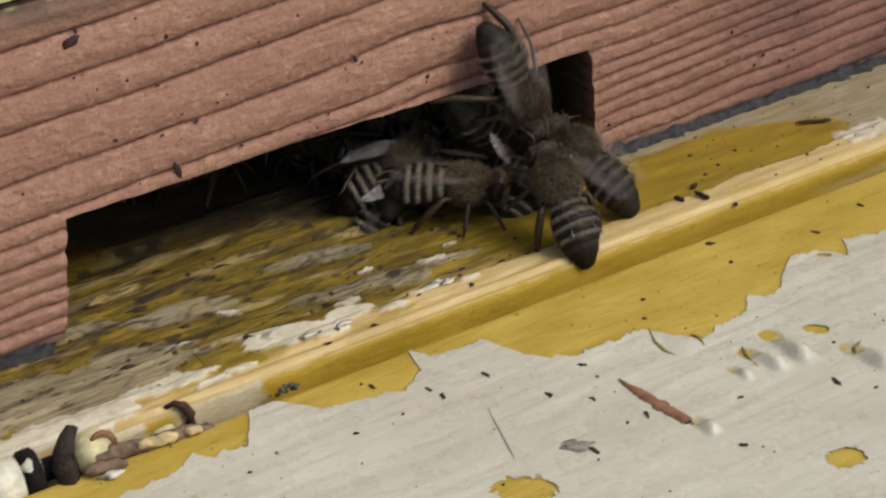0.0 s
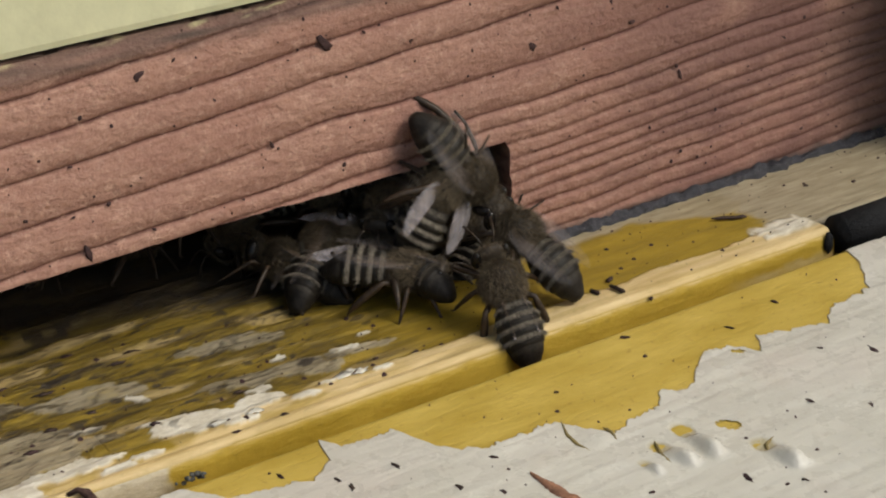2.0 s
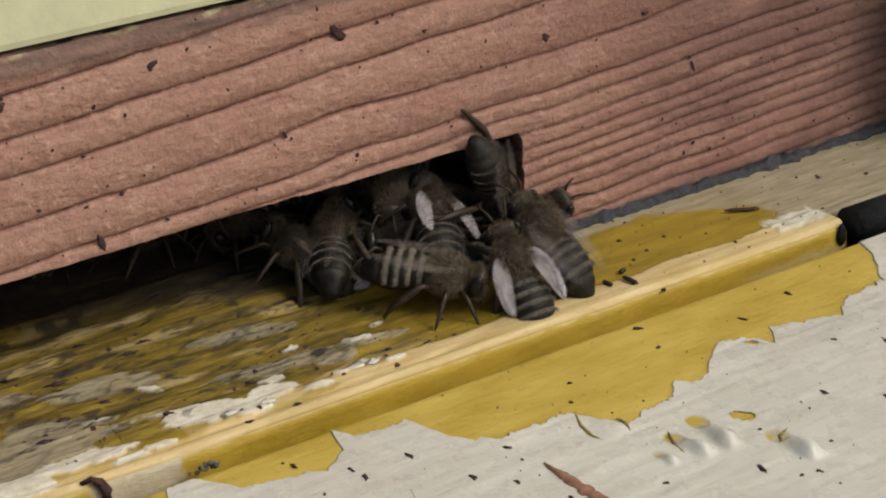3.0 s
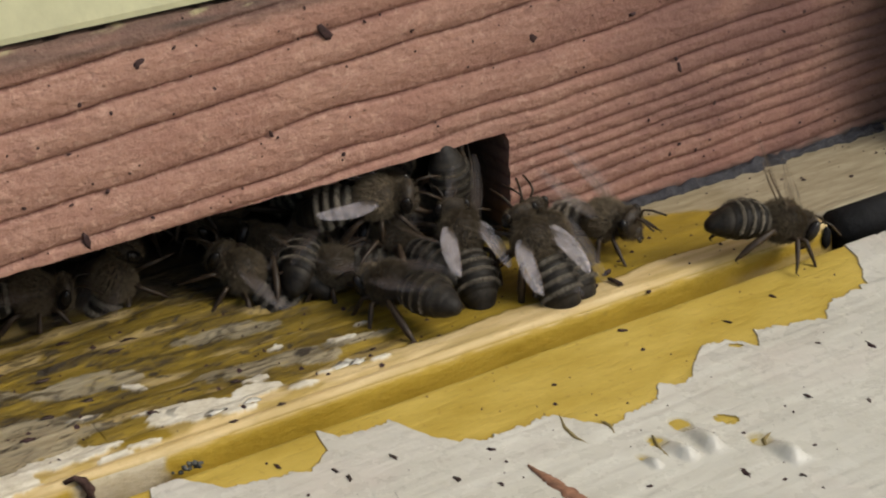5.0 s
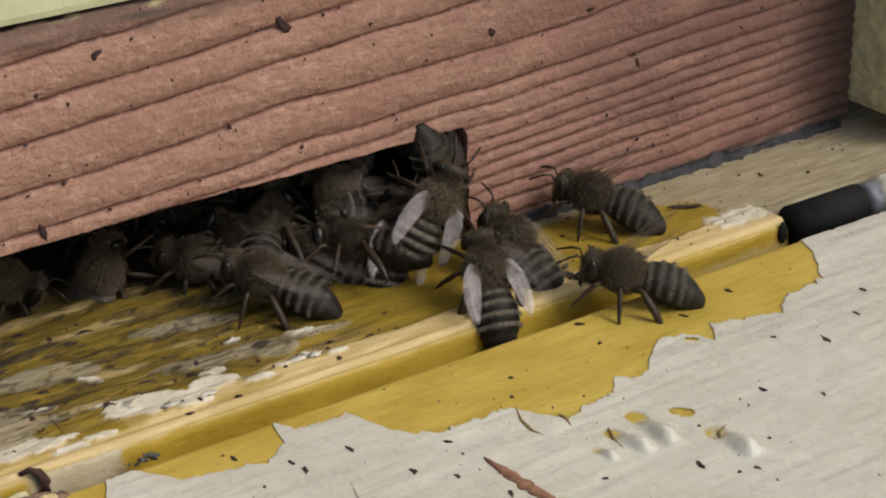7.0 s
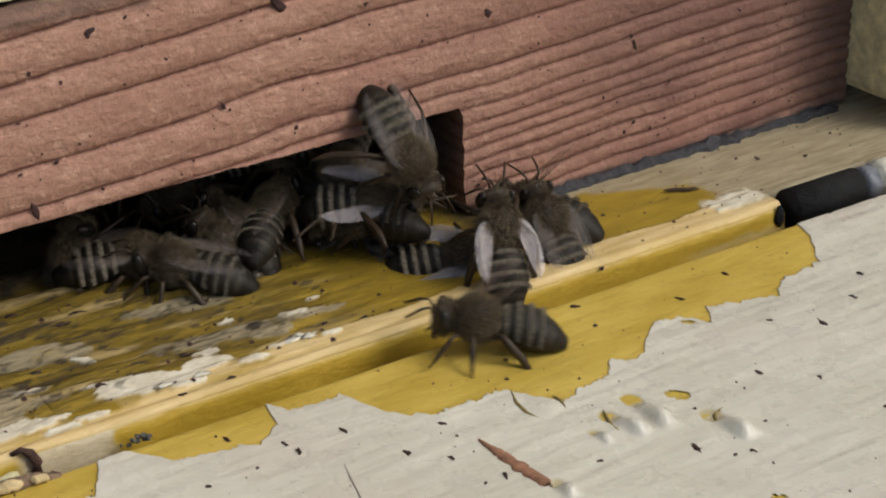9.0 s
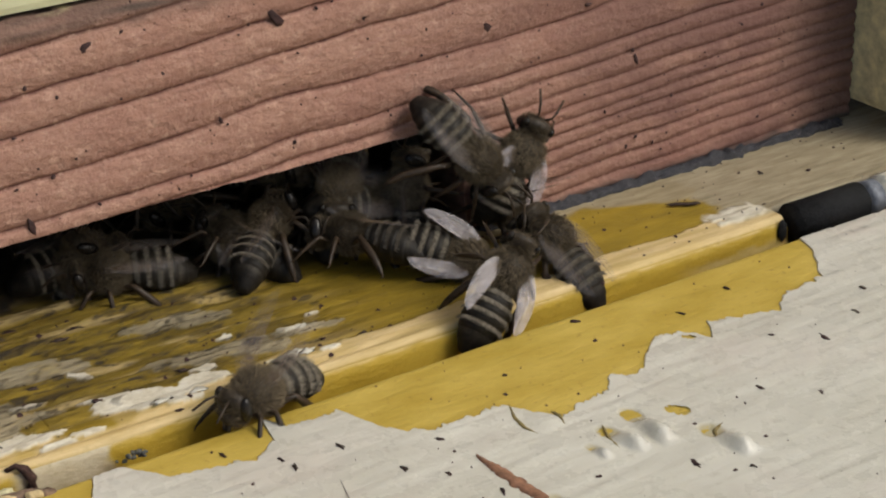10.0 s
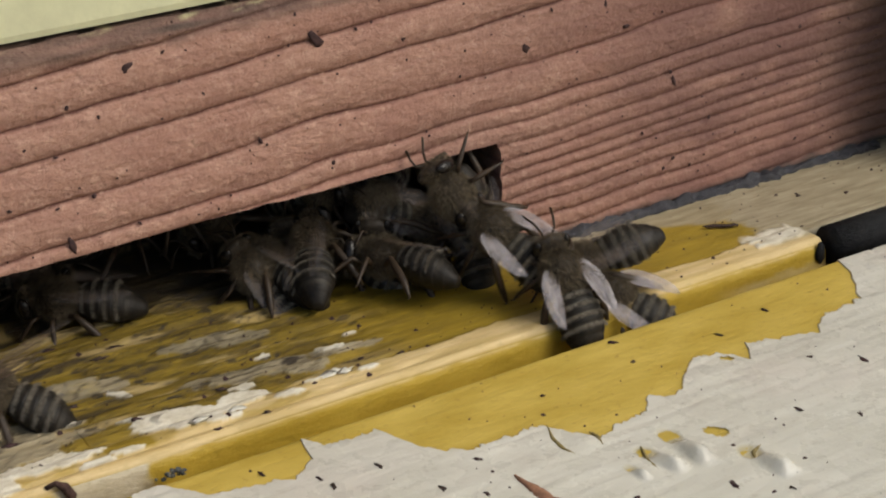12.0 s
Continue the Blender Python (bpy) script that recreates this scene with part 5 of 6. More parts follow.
BEE_ROWS = {
    "A": [
        (0.00, mm(-11.50, -5.00, 11.89, 43.8, 69.6, -37.3)),
        (0.50, mm(-11.10, -5.00, 10.41, 43.5, 67.2, -36.7)),
        (1.00, mm(-10.20, -5.00, 11.68, 53.6, 65.2, -26.0)),
        (1.50, mm(-10.59, -5.00, 13.96, 47.5, 63.1, -31.5)),
        (2.00, mm(-7.75, -5.00, 12.21, 46.3, 55.4, -29.9)),
        (2.50, mm(-6.18, -1.50, 6.89, 122.7, 81.1, 65.8)),
        (3.00, mm(-3.75, -0.50, 6.37, 95.2, 64.9, 40.6)),
        (3.20, mm(-4.21, 0.00, 6.91, 80.9, 52.2, 45.1)),
        (4.80, mm(-7.44, 0.00, 4.65, 119.3, 79.6, 46.2)),
        (5.00, mm(-6.97, 0.00, 4.61, 109.4, 84.3, 34.3)),
        (5.50, mm(-4.86, 0.00, 5.52, 110.1, 83.8, 34.7)),
        (6.00, mm(-5.53, 0.00, 5.44, 83.2, 81.0, 9.1)),
        (6.50, mm(-3.28, 0.00, 5.88, 85.9, 74.1, 14.2)),
        (7.00, mm(-3.16, 0.00, 5.79, 85.7, 74.1, 14.0)),
        (7.20, mm(-3.70, -1.00, 6.71, 64.4, 72.9, -8.2)),
        (8.80, mm(-9.00, -6.00, 11.11, 17.7, 50.4, -74.6)),
        (9.00, mm(-10.17, -6.00, 11.48, 17.9, 50.5, -73.8)),
        (9.50, mm(-6.79, -7.00, 11.99, 36.3, 56.2, -50.7)),
        (9.80, mm(-4.83, -7.00, 12.26, 24.9, 47.8, -60.3)),
        (10.00, mm(-2.63, -7.00, 11.50, 32.5, 45.1, -50.1)),
        (10.50, mm(0.47, -6.00, 5.06, 29.7, 57.2, -54.6)),
        (11.00, mm(-2.10, -2.00, 3.94, 29.5, 72.2, -43.5)),
        (11.50, mm(-4.90, -1.87, 2.80, 15.3, 80.8, -62.0)),
        (12.00, mm(-4.80, -2.04, 2.80, -9.2, 84.3, -87.5)),
    ],
    "B": [
        (0.00, mm(-13.42, -13.00, 6.67, -3.8, -47.7, 87.4)),
        (0.50, mm(-11.62, -11.50, 7.93, 8.9, -20.6, 72.1)),
        (1.00, mm(-11.52, -12.00, 7.15, 17.6, -23.1, 61.0)),
        (1.50, mm(-9.23, -11.50, 5.34, -9.0, -45.0, 94.3)),
        (2.00, mm(-10.65, -14.00, 5.01, -11.9, -48.9, 87.5)),
        (2.50, mm(-9.69, -11.00, 6.30, -19.2, -46.6, 95.6)),
        (3.00, mm(-8.79, -11.00, 4.76, -12.7, -49.2, 87.8)),
        (3.20, mm(-10.14, -11.00, 5.17, -3.8, -52.0, 78.2)),
        (4.80, mm(-5.86, -11.00, 5.17, -15.1, -46.8, 93.1)),
        (5.00, mm(-4.52, -11.00, 5.81, -17.6, -45.9, 95.5)),
        (5.50, mm(-5.61, -13.00, 4.64, -19.1, -44.4, 97.4)),
        (6.00, mm(-5.48, -13.50, 4.11, -15.0, -45.3, 95.1)),
        (6.50, mm(-5.54, -13.50, 3.89, -20.5, -41.6, 101.6)),
        (7.00, mm(-7.53, -14.50, 4.20, -0.0, -50.1, 72.9)),
        (7.20, mm(-7.43, -14.50, 3.96, -0.4, -51.9, 73.6)),
        (8.80, mm(-3.62, -13.50, 5.56, 1.6, -51.3, 69.8)),
        (9.00, mm(-5.03, -14.00, 5.83, 4.4, -51.8, 67.3)),
        (9.50, mm(-5.15, -17.50, 4.12, 39.2, -45.8, 29.1)),
        (10.00, mm(-6.74, -18.00, 4.70, 48.2, -42.0, 19.6)),
        (10.50, mm(-5.38, -15.00, 6.25, 25.7, -54.0, 44.1)),
        (11.00, mm(-4.90, -12.00, 8.35, 19.9, -55.5, 50.9)),
        (11.50, mm(-6.33, -13.00, 7.48, -9.8, -50.5, 86.6)),
        (12.00, mm(-3.11, -15.50, 4.82, -12.3, -48.6, 88.4)),
    ],
    "C": [
        (0.00, mm(-7.83, -8.00, 6.67, -13.7, -34.9, 113.0)),
        (0.50, mm(-7.47, -8.00, 6.30, -14.5, -33.8, 114.0)),
        (1.00, mm(-6.46, -9.00, 7.21, -16.4, -32.0, 115.7)),
        (1.50, mm(-6.65, -9.00, 7.10, -15.4, -33.5, 114.6)),
        (2.00, mm(-5.01, -9.00, 7.06, -14.5, -34.8, 112.8)),
        (2.50, mm(-5.47, -9.00, 6.50, -14.4, -34.8, 112.8)),
        (3.00, mm(-4.20, -9.00, 6.45, -9.5, -40.4, 105.9)),
        (3.20, mm(-4.31, -9.00, 5.98, -9.4, -40.2, 105.9)),
        (4.80, mm(-3.08, -10.00, 4.93, -5.0, -43.3, 99.7)),
        (5.00, mm(-2.23, -10.00, 5.60, -5.3, -43.5, 99.7)),
        (5.50, mm(-1.92, -10.00, 4.64, -10.8, -38.1, 107.3)),
        (6.00, mm(-1.64, -10.00, 3.99, -6.7, -42.0, 101.7)),
        (6.50, mm(-0.29, -10.00, 2.92, -6.7, -41.7, 101.4)),
        (7.00, mm(-1.42, -10.00, 4.16, -9.6, -39.2, 105.6)),
        (7.20, mm(-0.99, -10.00, 3.47, -7.9, -40.5, 103.5)),
        (8.80, mm(3.86, -11.00, 3.45, -3.2, -47.6, 90.0)),
        (9.00, mm(2.91, -11.00, 3.55, -3.3, -47.7, 90.5)),
        (9.50, mm(2.92, -12.00, 3.55, -6.9, -45.4, 95.2)),
        (10.00, mm(2.64, -12.00, 3.43, -10.3, -39.0, 105.2)),
        (10.50, mm(1.55, -12.00, 3.16, -13.4, -21.4, 102.4)),
        (11.00, mm(1.62, -14.00, 2.16, -17.2, 2.3, 161.6)),
        (11.50, mm(1.44, -14.00, 0.05, -15.0, 7.4, 164.5)),
        (12.00, mm(1.81, -12.00, 2.85, -20.2, 21.0, 160.7)),
    ],
    "D": [
        (0.00, mm(-17.77, -3.11, 4.00, 3.4, 2.4, -35.6)),
        (0.50, mm(-18.02, -2.42, 4.00, 3.4, 3.9, -36.1)),
        (1.00, mm(-17.62, -1.62, 4.00, 2.2, 12.5, -40.4)),
        (1.50, mm(-15.36, -4.28, 4.00, 3.0, 8.4, -39.3)),
        (2.00, mm(-15.31, -4.04, 4.00, 3.2, 5.7, -37.8)),
        (2.50, mm(-15.26, -6.05, 4.00, 2.8, 8.1, -39.6)),
        (3.00, mm(-14.82, -8.40, 4.00, 2.8, 7.7, -40.2)),
        (3.20, mm(-15.08, -8.70, 4.00, 2.0, 7.1, -45.5)),
        (3.80, mm(-14.53, -9.28, 4.00, -16.3, 18.9, -99.2)),
        (4.30, mm(-15.73, -8.51, 4.00, -18.4, 3.8, -154.9)),
        (5.00, mm(-18.90, -6.50, 3.54, -8.6, 6.3, 104.8)),
        (5.50, mm(-21.43, -7.00, 3.77, -4.7, 5.1, 113.6)),
        (6.00, mm(-22.71, -4.50, 2.91, 1.8, 3.4, 108.5)),
        (6.50, mm(-25.31, -2.81, 4.00, -3.4, -18.4, 131.9)),
        (7.00, mm(-26.26, -1.83, 4.00, -3.3, -18.6, 132.4)),
        (7.20, mm(-26.63, -1.48, 4.00, -3.2, -18.8, 132.5)),
        (8.80, mm(-31.03, 2.48, 2.80, -5.0, -13.4, 137.6)),
        (9.50, mm(-36.01, 7.29, 2.80, -8.0, -8.2, 149.4)),
        (10.00, mm(-37.15, 8.88, 2.80, -10.1, -3.8, 163.4)),
        (10.50, mm(-40.53, 9.25, 2.80, -6.0, 8.4, -160.3)),
        (11.00, mm(-40.46, 8.87, 2.80, -10.5, -1.8, 170.6)),
        (11.50, mm(-45.63, 11.03, 2.80, -7.3, -2.6, 149.7)),
        (12.00, mm(-45.43, 12.26, 2.80, -7.5, -2.7, 150.0)),
    ],
    "E": [
        (0.00, mm(-11.56, -1.00, 5.13, 55.5, 55.1, 0.2)),
        (0.50, mm(-12.36, -1.00, 4.59, 49.7, 48.2, -4.7)),
        (1.00, mm(-11.69, -2.00, 4.72, 54.3, 49.5, -5.0)),
        (1.50, mm(-10.32, -1.00, 5.51, 48.6, 51.6, -8.8)),
        (1.75, mm(-11.27, -3.00, 8.70, 62.2, -5.5, -39.0)),
        (2.00, mm(-10.39, -4.00, 11.84, 93.3, -55.6, -13.7)),
        (2.50, mm(-10.52, -0.50, 10.76, -28.1, -71.3, 105.0)),
        (3.00, mm(-11.42, 0.00, 7.50, 25.4, -26.1, 69.7)),
        (3.20, mm(-11.15, 0.00, 7.85, 79.7, -71.2, 15.4)),
        (4.00, mm(-14.70, 0.00, 9.34, 87.9, -46.4, -18.3)),
        (4.80, mm(-16.05, 1.00, 9.23, 36.1, -19.1, -31.5)),
        (5.00, mm(-15.59, 1.00, 9.21, 31.3, -10.0, -35.4)),
        (5.50, mm(-15.99, -2.00, 10.35, 47.1, 6.1, -42.9)),
        (6.00, mm(-15.09, 1.00, 8.77, 36.9, -15.2, -21.9)),
        (6.50, mm(-13.45, 0.00, 10.82, 43.5, -29.2, -15.6)),
        (7.00, mm(-7.60, -6.00, 8.70, 71.3, -55.5, -3.2)),
        (7.20, mm(-8.55, -7.00, 8.92, 69.0, -57.6, 0.5)),
        (8.80, mm(-10.40, -2.00, 6.27, 36.6, -9.1, -32.3)),
        (9.00, mm(-11.47, -2.00, 6.01, 34.9, -4.5, -33.9)),
        (9.50, mm(-2.07, -5.00, 6.00, 28.5, 23.7, -44.6)),
        (9.75, mm(0.86, -6.00, 8.43, 61.5, -15.0, -33.2)),
        (10.00, mm(3.41, -6.00, 10.59, 79.9, -57.2, -6.9)),
        (10.25, mm(2.85, -7.00, 7.95, -26.7, -58.6, 113.2)),
        (10.50, mm(2.29, -8.00, 5.43, -42.8, -11.7, 145.2)),
        (11.00, mm(0.83, -9.00, 6.03, -43.0, -9.8, 146.0)),
        (11.50, mm(-0.16, -12.00, 4.36, -35.9, -18.5, 141.3)),
        (12.00, mm(3.32, -15.00, 0.41, -32.7, -28.5, 134.1)),
    ],
    "F": [
        (0.00, mm(-21.00, 4.00, 4.65, 29.9, -21.5, -16.0)),
        (1.00, mm(-18.72, 4.00, 4.47, 26.7, -13.6, -20.8)),
        (2.00, mm(-16.32, 4.00, 4.30, 24.1, -5.0, -25.5)),
        (3.00, mm(-15.07, 3.00, 3.23, 33.3, -32.1, -11.5)),
        (3.20, mm(-14.82, 3.00, 2.94, 36.9, -40.7, -4.8)),
        (4.80, mm(-12.46, -5.00, 6.02, -6.1, -54.2, 93.6)),
        (5.00, mm(-9.49, -5.00, 5.65, 3.3, -37.8, 78.9)),
        (5.50, mm(-13.10, -4.00, 9.97, -2.1, -57.4, 88.6)),
        (6.00, mm(-12.25, -3.00, 5.95, 26.4, -60.1, 58.2)),
        (6.50, mm(-12.06, -3.00, 7.73, 33.5, -60.2, 50.3)),
        (7.00, mm(-10.43, -2.00, 4.93, 45.9, -57.6, 35.7)),
        (7.20, mm(-9.61, -3.00, 4.54, 66.2, -46.3, 8.4)),
        (8.80, mm(-5.44, -9.00, 1.14, 48.4, -12.4, -27.4)),
        (9.00, mm(-6.03, -9.00, 0.99, 48.1, -9.7, -28.4)),
        (9.50, mm(-7.91, -9.00, 2.14, 49.2, -14.7, -24.9)),
        (10.00, mm(-5.44, -9.00, 2.00, 44.1, 17.4, -41.7)),
        (10.50, mm(-8.50, -9.00, 4.21, 52.5, 3.4, -33.8)),
        (11.00, mm(-8.78, -6.00, 7.20, 67.4, -46.8, -3.0)),
        (11.50, mm(-11.11, -7.00, 7.65, 1.6, -64.4, 77.6)),
        (12.00, mm(-6.33, -8.00, 7.64, -31.1, -34.3, 122.3)),
    ],
    "K": [
        (0.00, mm(-22.84, 3.51, 2.80, -7.9, -46.4, 4.5)),
        (3.20, mm(-14.58, 9.45, 2.80, -7.5, -48.8, 3.6)),
        (4.80, mm(-18.12, 7.67, 2.80, -8.4, -48.5, 5.0)),
        (7.20, mm(-14.03, 8.40, 2.80, -8.2, -49.0, 4.3)),
        (8.80, mm(-9.75, -1.83, 2.80, -21.1, -56.7, 15.3)),
        (9.50, mm(-6.92, 4.00, 4.01, -34.4, -63.0, 31.5)),
        (10.00, mm(-6.46, 1.00, 6.88, -52.6, -76.3, 49.8)),
        (10.40, mm(-6.67, -4.00, 12.69, 11.7, -80.4, -19.1)),
        (10.70, mm(-10.14, -5.00, 15.22, 9.6, -83.0, -16.0)),
        (11.00, mm(-7.43, -3.00, 10.49, -122.0, -72.9, 123.5)),
        (11.50, mm(-8.39, -4.00, 12.08, -115.2, -55.8, 132.2)),
        (12.00, mm(-8.55, -4.00, 10.52, -110.6, -53.1, 134.0)),
    ],
    "R1": [
        (0.00, mm(-8.18, 1.00, 5.00, 35.6, -44.9, 66.6)),
        (3.20, mm(-1.18, 1.00, 3.41, 70.4, -35.7, 19.1)),
        (4.30, mm(0.38, -4.02, 4.00, 19.5, -23.5, -16.5)),
        (4.80, mm(3.81, -6.03, 4.00, 10.7, -8.6, -31.7)),
        (5.00, mm(7.31, -7.20, 3.42, 12.8, -11.1, -67.5)),
        (5.20, mm(10.41, -11.84, 4.00, 5.1, -0.5, -38.2)),
        (5.50, mm(18.13, -16.50, 3.48, 1.1, -7.1, -79.4)),
        (6.00, mm(19.20, -16.80, 3.93, 1.6, 0.6, -73.6)),
        (6.15, mm(18.49, -15.19, 4.00, 4.7, -15.3, 2.9)),
        (6.30, mm(17.45, -11.33, 4.00, -1.5, -7.7, 53.3)),
        (6.50, mm(16.32, -9.40, 4.00, 6.2, -2.6, 68.8)),
        (6.75, mm(13.31, -7.20, 4.00, -1.0, -16.3, 110.4)),
        (7.00, mm(12.19, -5.50, 4.00, -3.6, -15.7, 129.5)),
        (7.20, mm(12.50, -4.68, 4.00, -3.5, -15.9, 129.6)),
        (8.00, mm(8.78, -6.49, 5.00, -7.9, -9.2, 127.7)),
        (8.80, mm(3.86, -6.00, 3.20, -13.8, -4.7, 119.7)),
        (9.50, mm(4.57, -4.64, 2.80, -8.2, -16.9, 112.9)),
        (10.50, mm(-0.39, -2.00, 5.15, 13.0, -38.0, 91.6)),
        (12.00, mm(-4.82, 0.00, 5.31, 23.8, -42.7, 81.9)),
    ],
    "R2": [
        (0.00, mm(-8.93, -3.17, 2.80, 71.0, -33.5, 19.4)),
        (3.20, mm(2.45, -0.13, 2.80, 38.2, -20.7, -12.0)),
        (4.20, mm(9.39, -10.86, 4.00, 10.0, 4.3, -40.1)),
        (4.80, mm(17.85, -19.38, 4.00, 4.9, 2.5, -43.3)),
        (5.00, mm(21.05, -19.50, 3.88, 1.1, 17.5, -10.6)),
        (5.40, mm(27.60, -26.60, 4.00, 3.1, 3.6, -53.1)),
        (5.60, mm(27.21, -31.78, 3.60, -1.6, 12.7, -103.7)),
        (5.80, mm(23.35, -35.79, 3.40, 0.5, 1.4, -149.5)),
        (6.00, mm(19.58, -37.03, 3.40, -5.4, -6.0, -172.5)),
        (6.30, mm(12.92, -30.71, 3.40, -3.0, -2.3, 152.4)),
        (6.50, mm(10.89, -27.06, 3.40, -1.9, -4.9, 144.6)),
        (6.80, mm(5.33, -23.00, 3.40, -1.7, -9.9, 141.2)),
        (7.00, mm(3.95, -21.40, 3.40, -2.0, -15.1, 142.9)),
        (7.20, mm(1.98, -21.32, 3.40, -3.6, -17.1, 162.0)),
        (8.00, mm(-4.21, -24.78, 3.20, -1.0, -13.1, 147.5)),
        (8.80, mm(-11.18, -26.87, 3.20, -0.1, -11.0, 147.6)),
        (9.00, mm(-14.85, -24.15, 3.20, -0.3, -11.6, 149.3)),
        (9.50, mm(-28.60, -21.20, 1.80, -4.1, -6.0, 196.0)),
        (10.00, mm(-35.40, -19.90, 1.80, -4.4, -8.0, 201.0)),
        (10.50, mm(-43.00, -19.90, 1.80, -4.7, -10.0, 207.0)),
        (11.00, mm(-46.91, -15.61, 3.20, 4.1, -23.7, 145.2)),
        (11.30, mm(-50.62, -10.63, 3.40, 3.6, -24.5, 147.0)),
        (11.60, mm(-54.25, -6.37, 3.40, 5.0, -24.2, 142.8)),
        (12.00, mm(-57.55, -2.85, 3.40, 4.4, -23.4, 145.6)),
    ],
    "G1": [
        (0.00, mm(-47.14, 36.00, 3.00, 20.3, -17.6, -8.5)),
        (1.50, mm(-47.46, 36.00, 3.00, 23.1, -31.7, -12.9)),
        (3.20, mm(-47.40, 36.00, 3.00, 17.9, -9.9, -12.5)),
        (5.00, mm(-48.52, 14.18, 2.80, 15.9, -1.0, -16.3)),
        (7.20, mm(-46.32, 13.99, 2.80, 13.1, 16.7, -25.6)),
        (9.00, mm(-34.37, 7.23, 2.80, 16.0, -3.5, -20.3)),
        (10.50, mm(-39.12, 17.17, 2.80, 20.6, -2.6, 4.4)),
        (12.00, mm(-44.95, 20.01, 2.80, 17.4, -1.9, -16.1)),
    ],
    "G2": [
        (0.00, mm(-29.32, 34.00, 3.00, -9.2, -33.3, 138.1)),
        (1.50, mm(-30.26, 34.00, 3.00, -11.9, -24.0, 144.9)),
        (3.20, mm(-29.95, 34.00, 3.00, -9.5, -32.0, 138.7)),
        (5.00, mm(-29.03, 6.05, 2.80, -6.9, -40.0, 131.9)),
        (6.50, mm(-27.21, 6.05, 2.80, -13.0, -18.2, 146.4)),
        (7.20, mm(-29.62, 8.03, 2.80, -12.9, -18.7, 147.4)),
        (9.00, mm(-26.66, 4.88, 2.80, -17.5, -47.5, 123.8)),
        (10.50, mm(-23.55, 9.12, 2.80, -14.3, -55.4, 113.4)),
        (12.00, mm(-26.19, 6.55, 2.80, -18.2, -47.8, 124.6)),
    ],
    "G3": [
        (0.00, mm(-35.95, 36.00, 3.00, 11.5, -28.1, -6.5)),
        (3.20, mm(-36.65, 36.00, 3.00, 10.6, -37.7, 0.7)),
        (5.50, mm(-40.93, 9.28, 2.80, 29.5, -72.7, -3.0)),
        (6.50, mm(-37.78, 10.60, 2.80, 26.3, -77.6, 4.1)),
        (7.20, mm(-37.81, 10.86, 2.80, 26.3, -77.4, 4.3)),
        (9.00, mm(-39.98, 11.27, 2.80, 3.2, -81.5, 18.9)),
        (10.50, mm(-38.31, 11.62, 2.80, 44.2, -74.1, -41.4)),
        (12.00, mm(-20.94, 7.86, 2.80, -39.0, -61.0, 98.4)),
    ],
    "G4": [
        (0.00, mm(-21.65, 13.26, 2.80, -21.4, 12.0, 160.4)),
        (1.50, mm(-20.17, 8.17, 2.80, -20.3, 4.2, 155.9)),
        (3.20, mm(-19.29, 5.96, 2.80, -19.8, -4.2, 151.1)),
        (5.50, mm(-21.38, 1.08, 2.80, -19.1, 0.6, 153.3)),
        (7.20, mm(-17.47, 2.31, 2.80, -16.7, -30.1, 136.0)),
        (9.00, mm(-14.61, 6.28, 2.80, 5.5, -60.4, 97.5)),
        (10.00, mm(-12.05, 7.00, 3.61, -4.2, -54.6, 112.6)),
        (11.00, mm(-13.45, 7.00, 3.70, -9.8, -47.0, 123.0)),
        (12.00, mm(-16.10, 4.37, 2.80, -16.1, -30.0, 136.8)),
    ],
    "X1": [
        (0.00, mm(-7.70, 2.28, 4.77, 45.4, 5.4, 341.2)),
        (1.00, mm(-8.09, 2.39, 4.76, 43.6, 21.0, 338.7)),
        (2.00, mm(-7.86, 1.31, 4.91, 30.5, 20.6, 346.3)),
        (3.00, mm(-7.37, 2.40, 5.29, 32.6, 6.5, 351.0)),
        (4.00, mm(-8.46, 2.33, 4.93, 38.3, 20.3, 348.7)),
        (5.00, mm(-8.55, 1.52, 5.04, 38.2, 15.5, 345.4)),
        (6.00, mm(-7.79, 1.86, 5.10, 42.1, 8.2, 344.6)),
        (7.00, mm(-8.00, 2.26, 4.80, 38.7, 15.3, 359.2)),
        (8.00, mm(-8.19, 2.19, 4.75, 37.8, 8.2, 359.8)),
        (9.00, mm(-8.10, 2.46, 4.93, 44.3, 11.8, 343.4)),
        (10.00, mm(-7.90, 2.48, 5.29, 39.3, 6.7, 350.9)),
        (11.00, mm(-8.36, 2.33, 5.32, 38.1, 15.0, 336.0)),
        (12.00, mm(-7.94, 1.48, 5.09, 35.6, 17.6, 335.5)),
    ],
    "X2": [
        (0.00, mm(-12.90, 4.48, 7.49, 6.1, 23.0, 231.5)),
        (1.00, mm(-12.77, 3.51, 7.39, 7.0, 20.5, 210.8)),
        (2.00, mm(-13.04, 3.85, 7.60, 0.2, 19.1, 217.1)),
        (3.00, mm(-13.11, 4.56, 7.88, 3.1, 16.2, 226.1)),
        (4.00, mm(-12.75, 4.46, 7.38, -5.9, 24.7, 209.0)),
        (5.00, mm(-12.64, 4.41, 7.43, 8.3, 17.7, 231.9)),
        (6.00, mm(-13.05, 4.37, 7.70, 8.9, 30.5, 206.7)),
        (7.00, mm(-13.68, 4.06, 7.13, 3.7, 23.4, 224.2)),
        (8.00, mm(-13.08, 3.68, 7.86, 4.8, 15.0, 208.3)),
        (9.00, mm(-12.82, 3.70, 7.43, 5.7, 20.5, 231.5)),
        (10.00, mm(-12.69, 4.07, 7.24, -0.3, 27.1, 233.3)),
        (11.00, mm(-13.60, 3.49, 7.69, 6.5, 16.3, 228.8)),
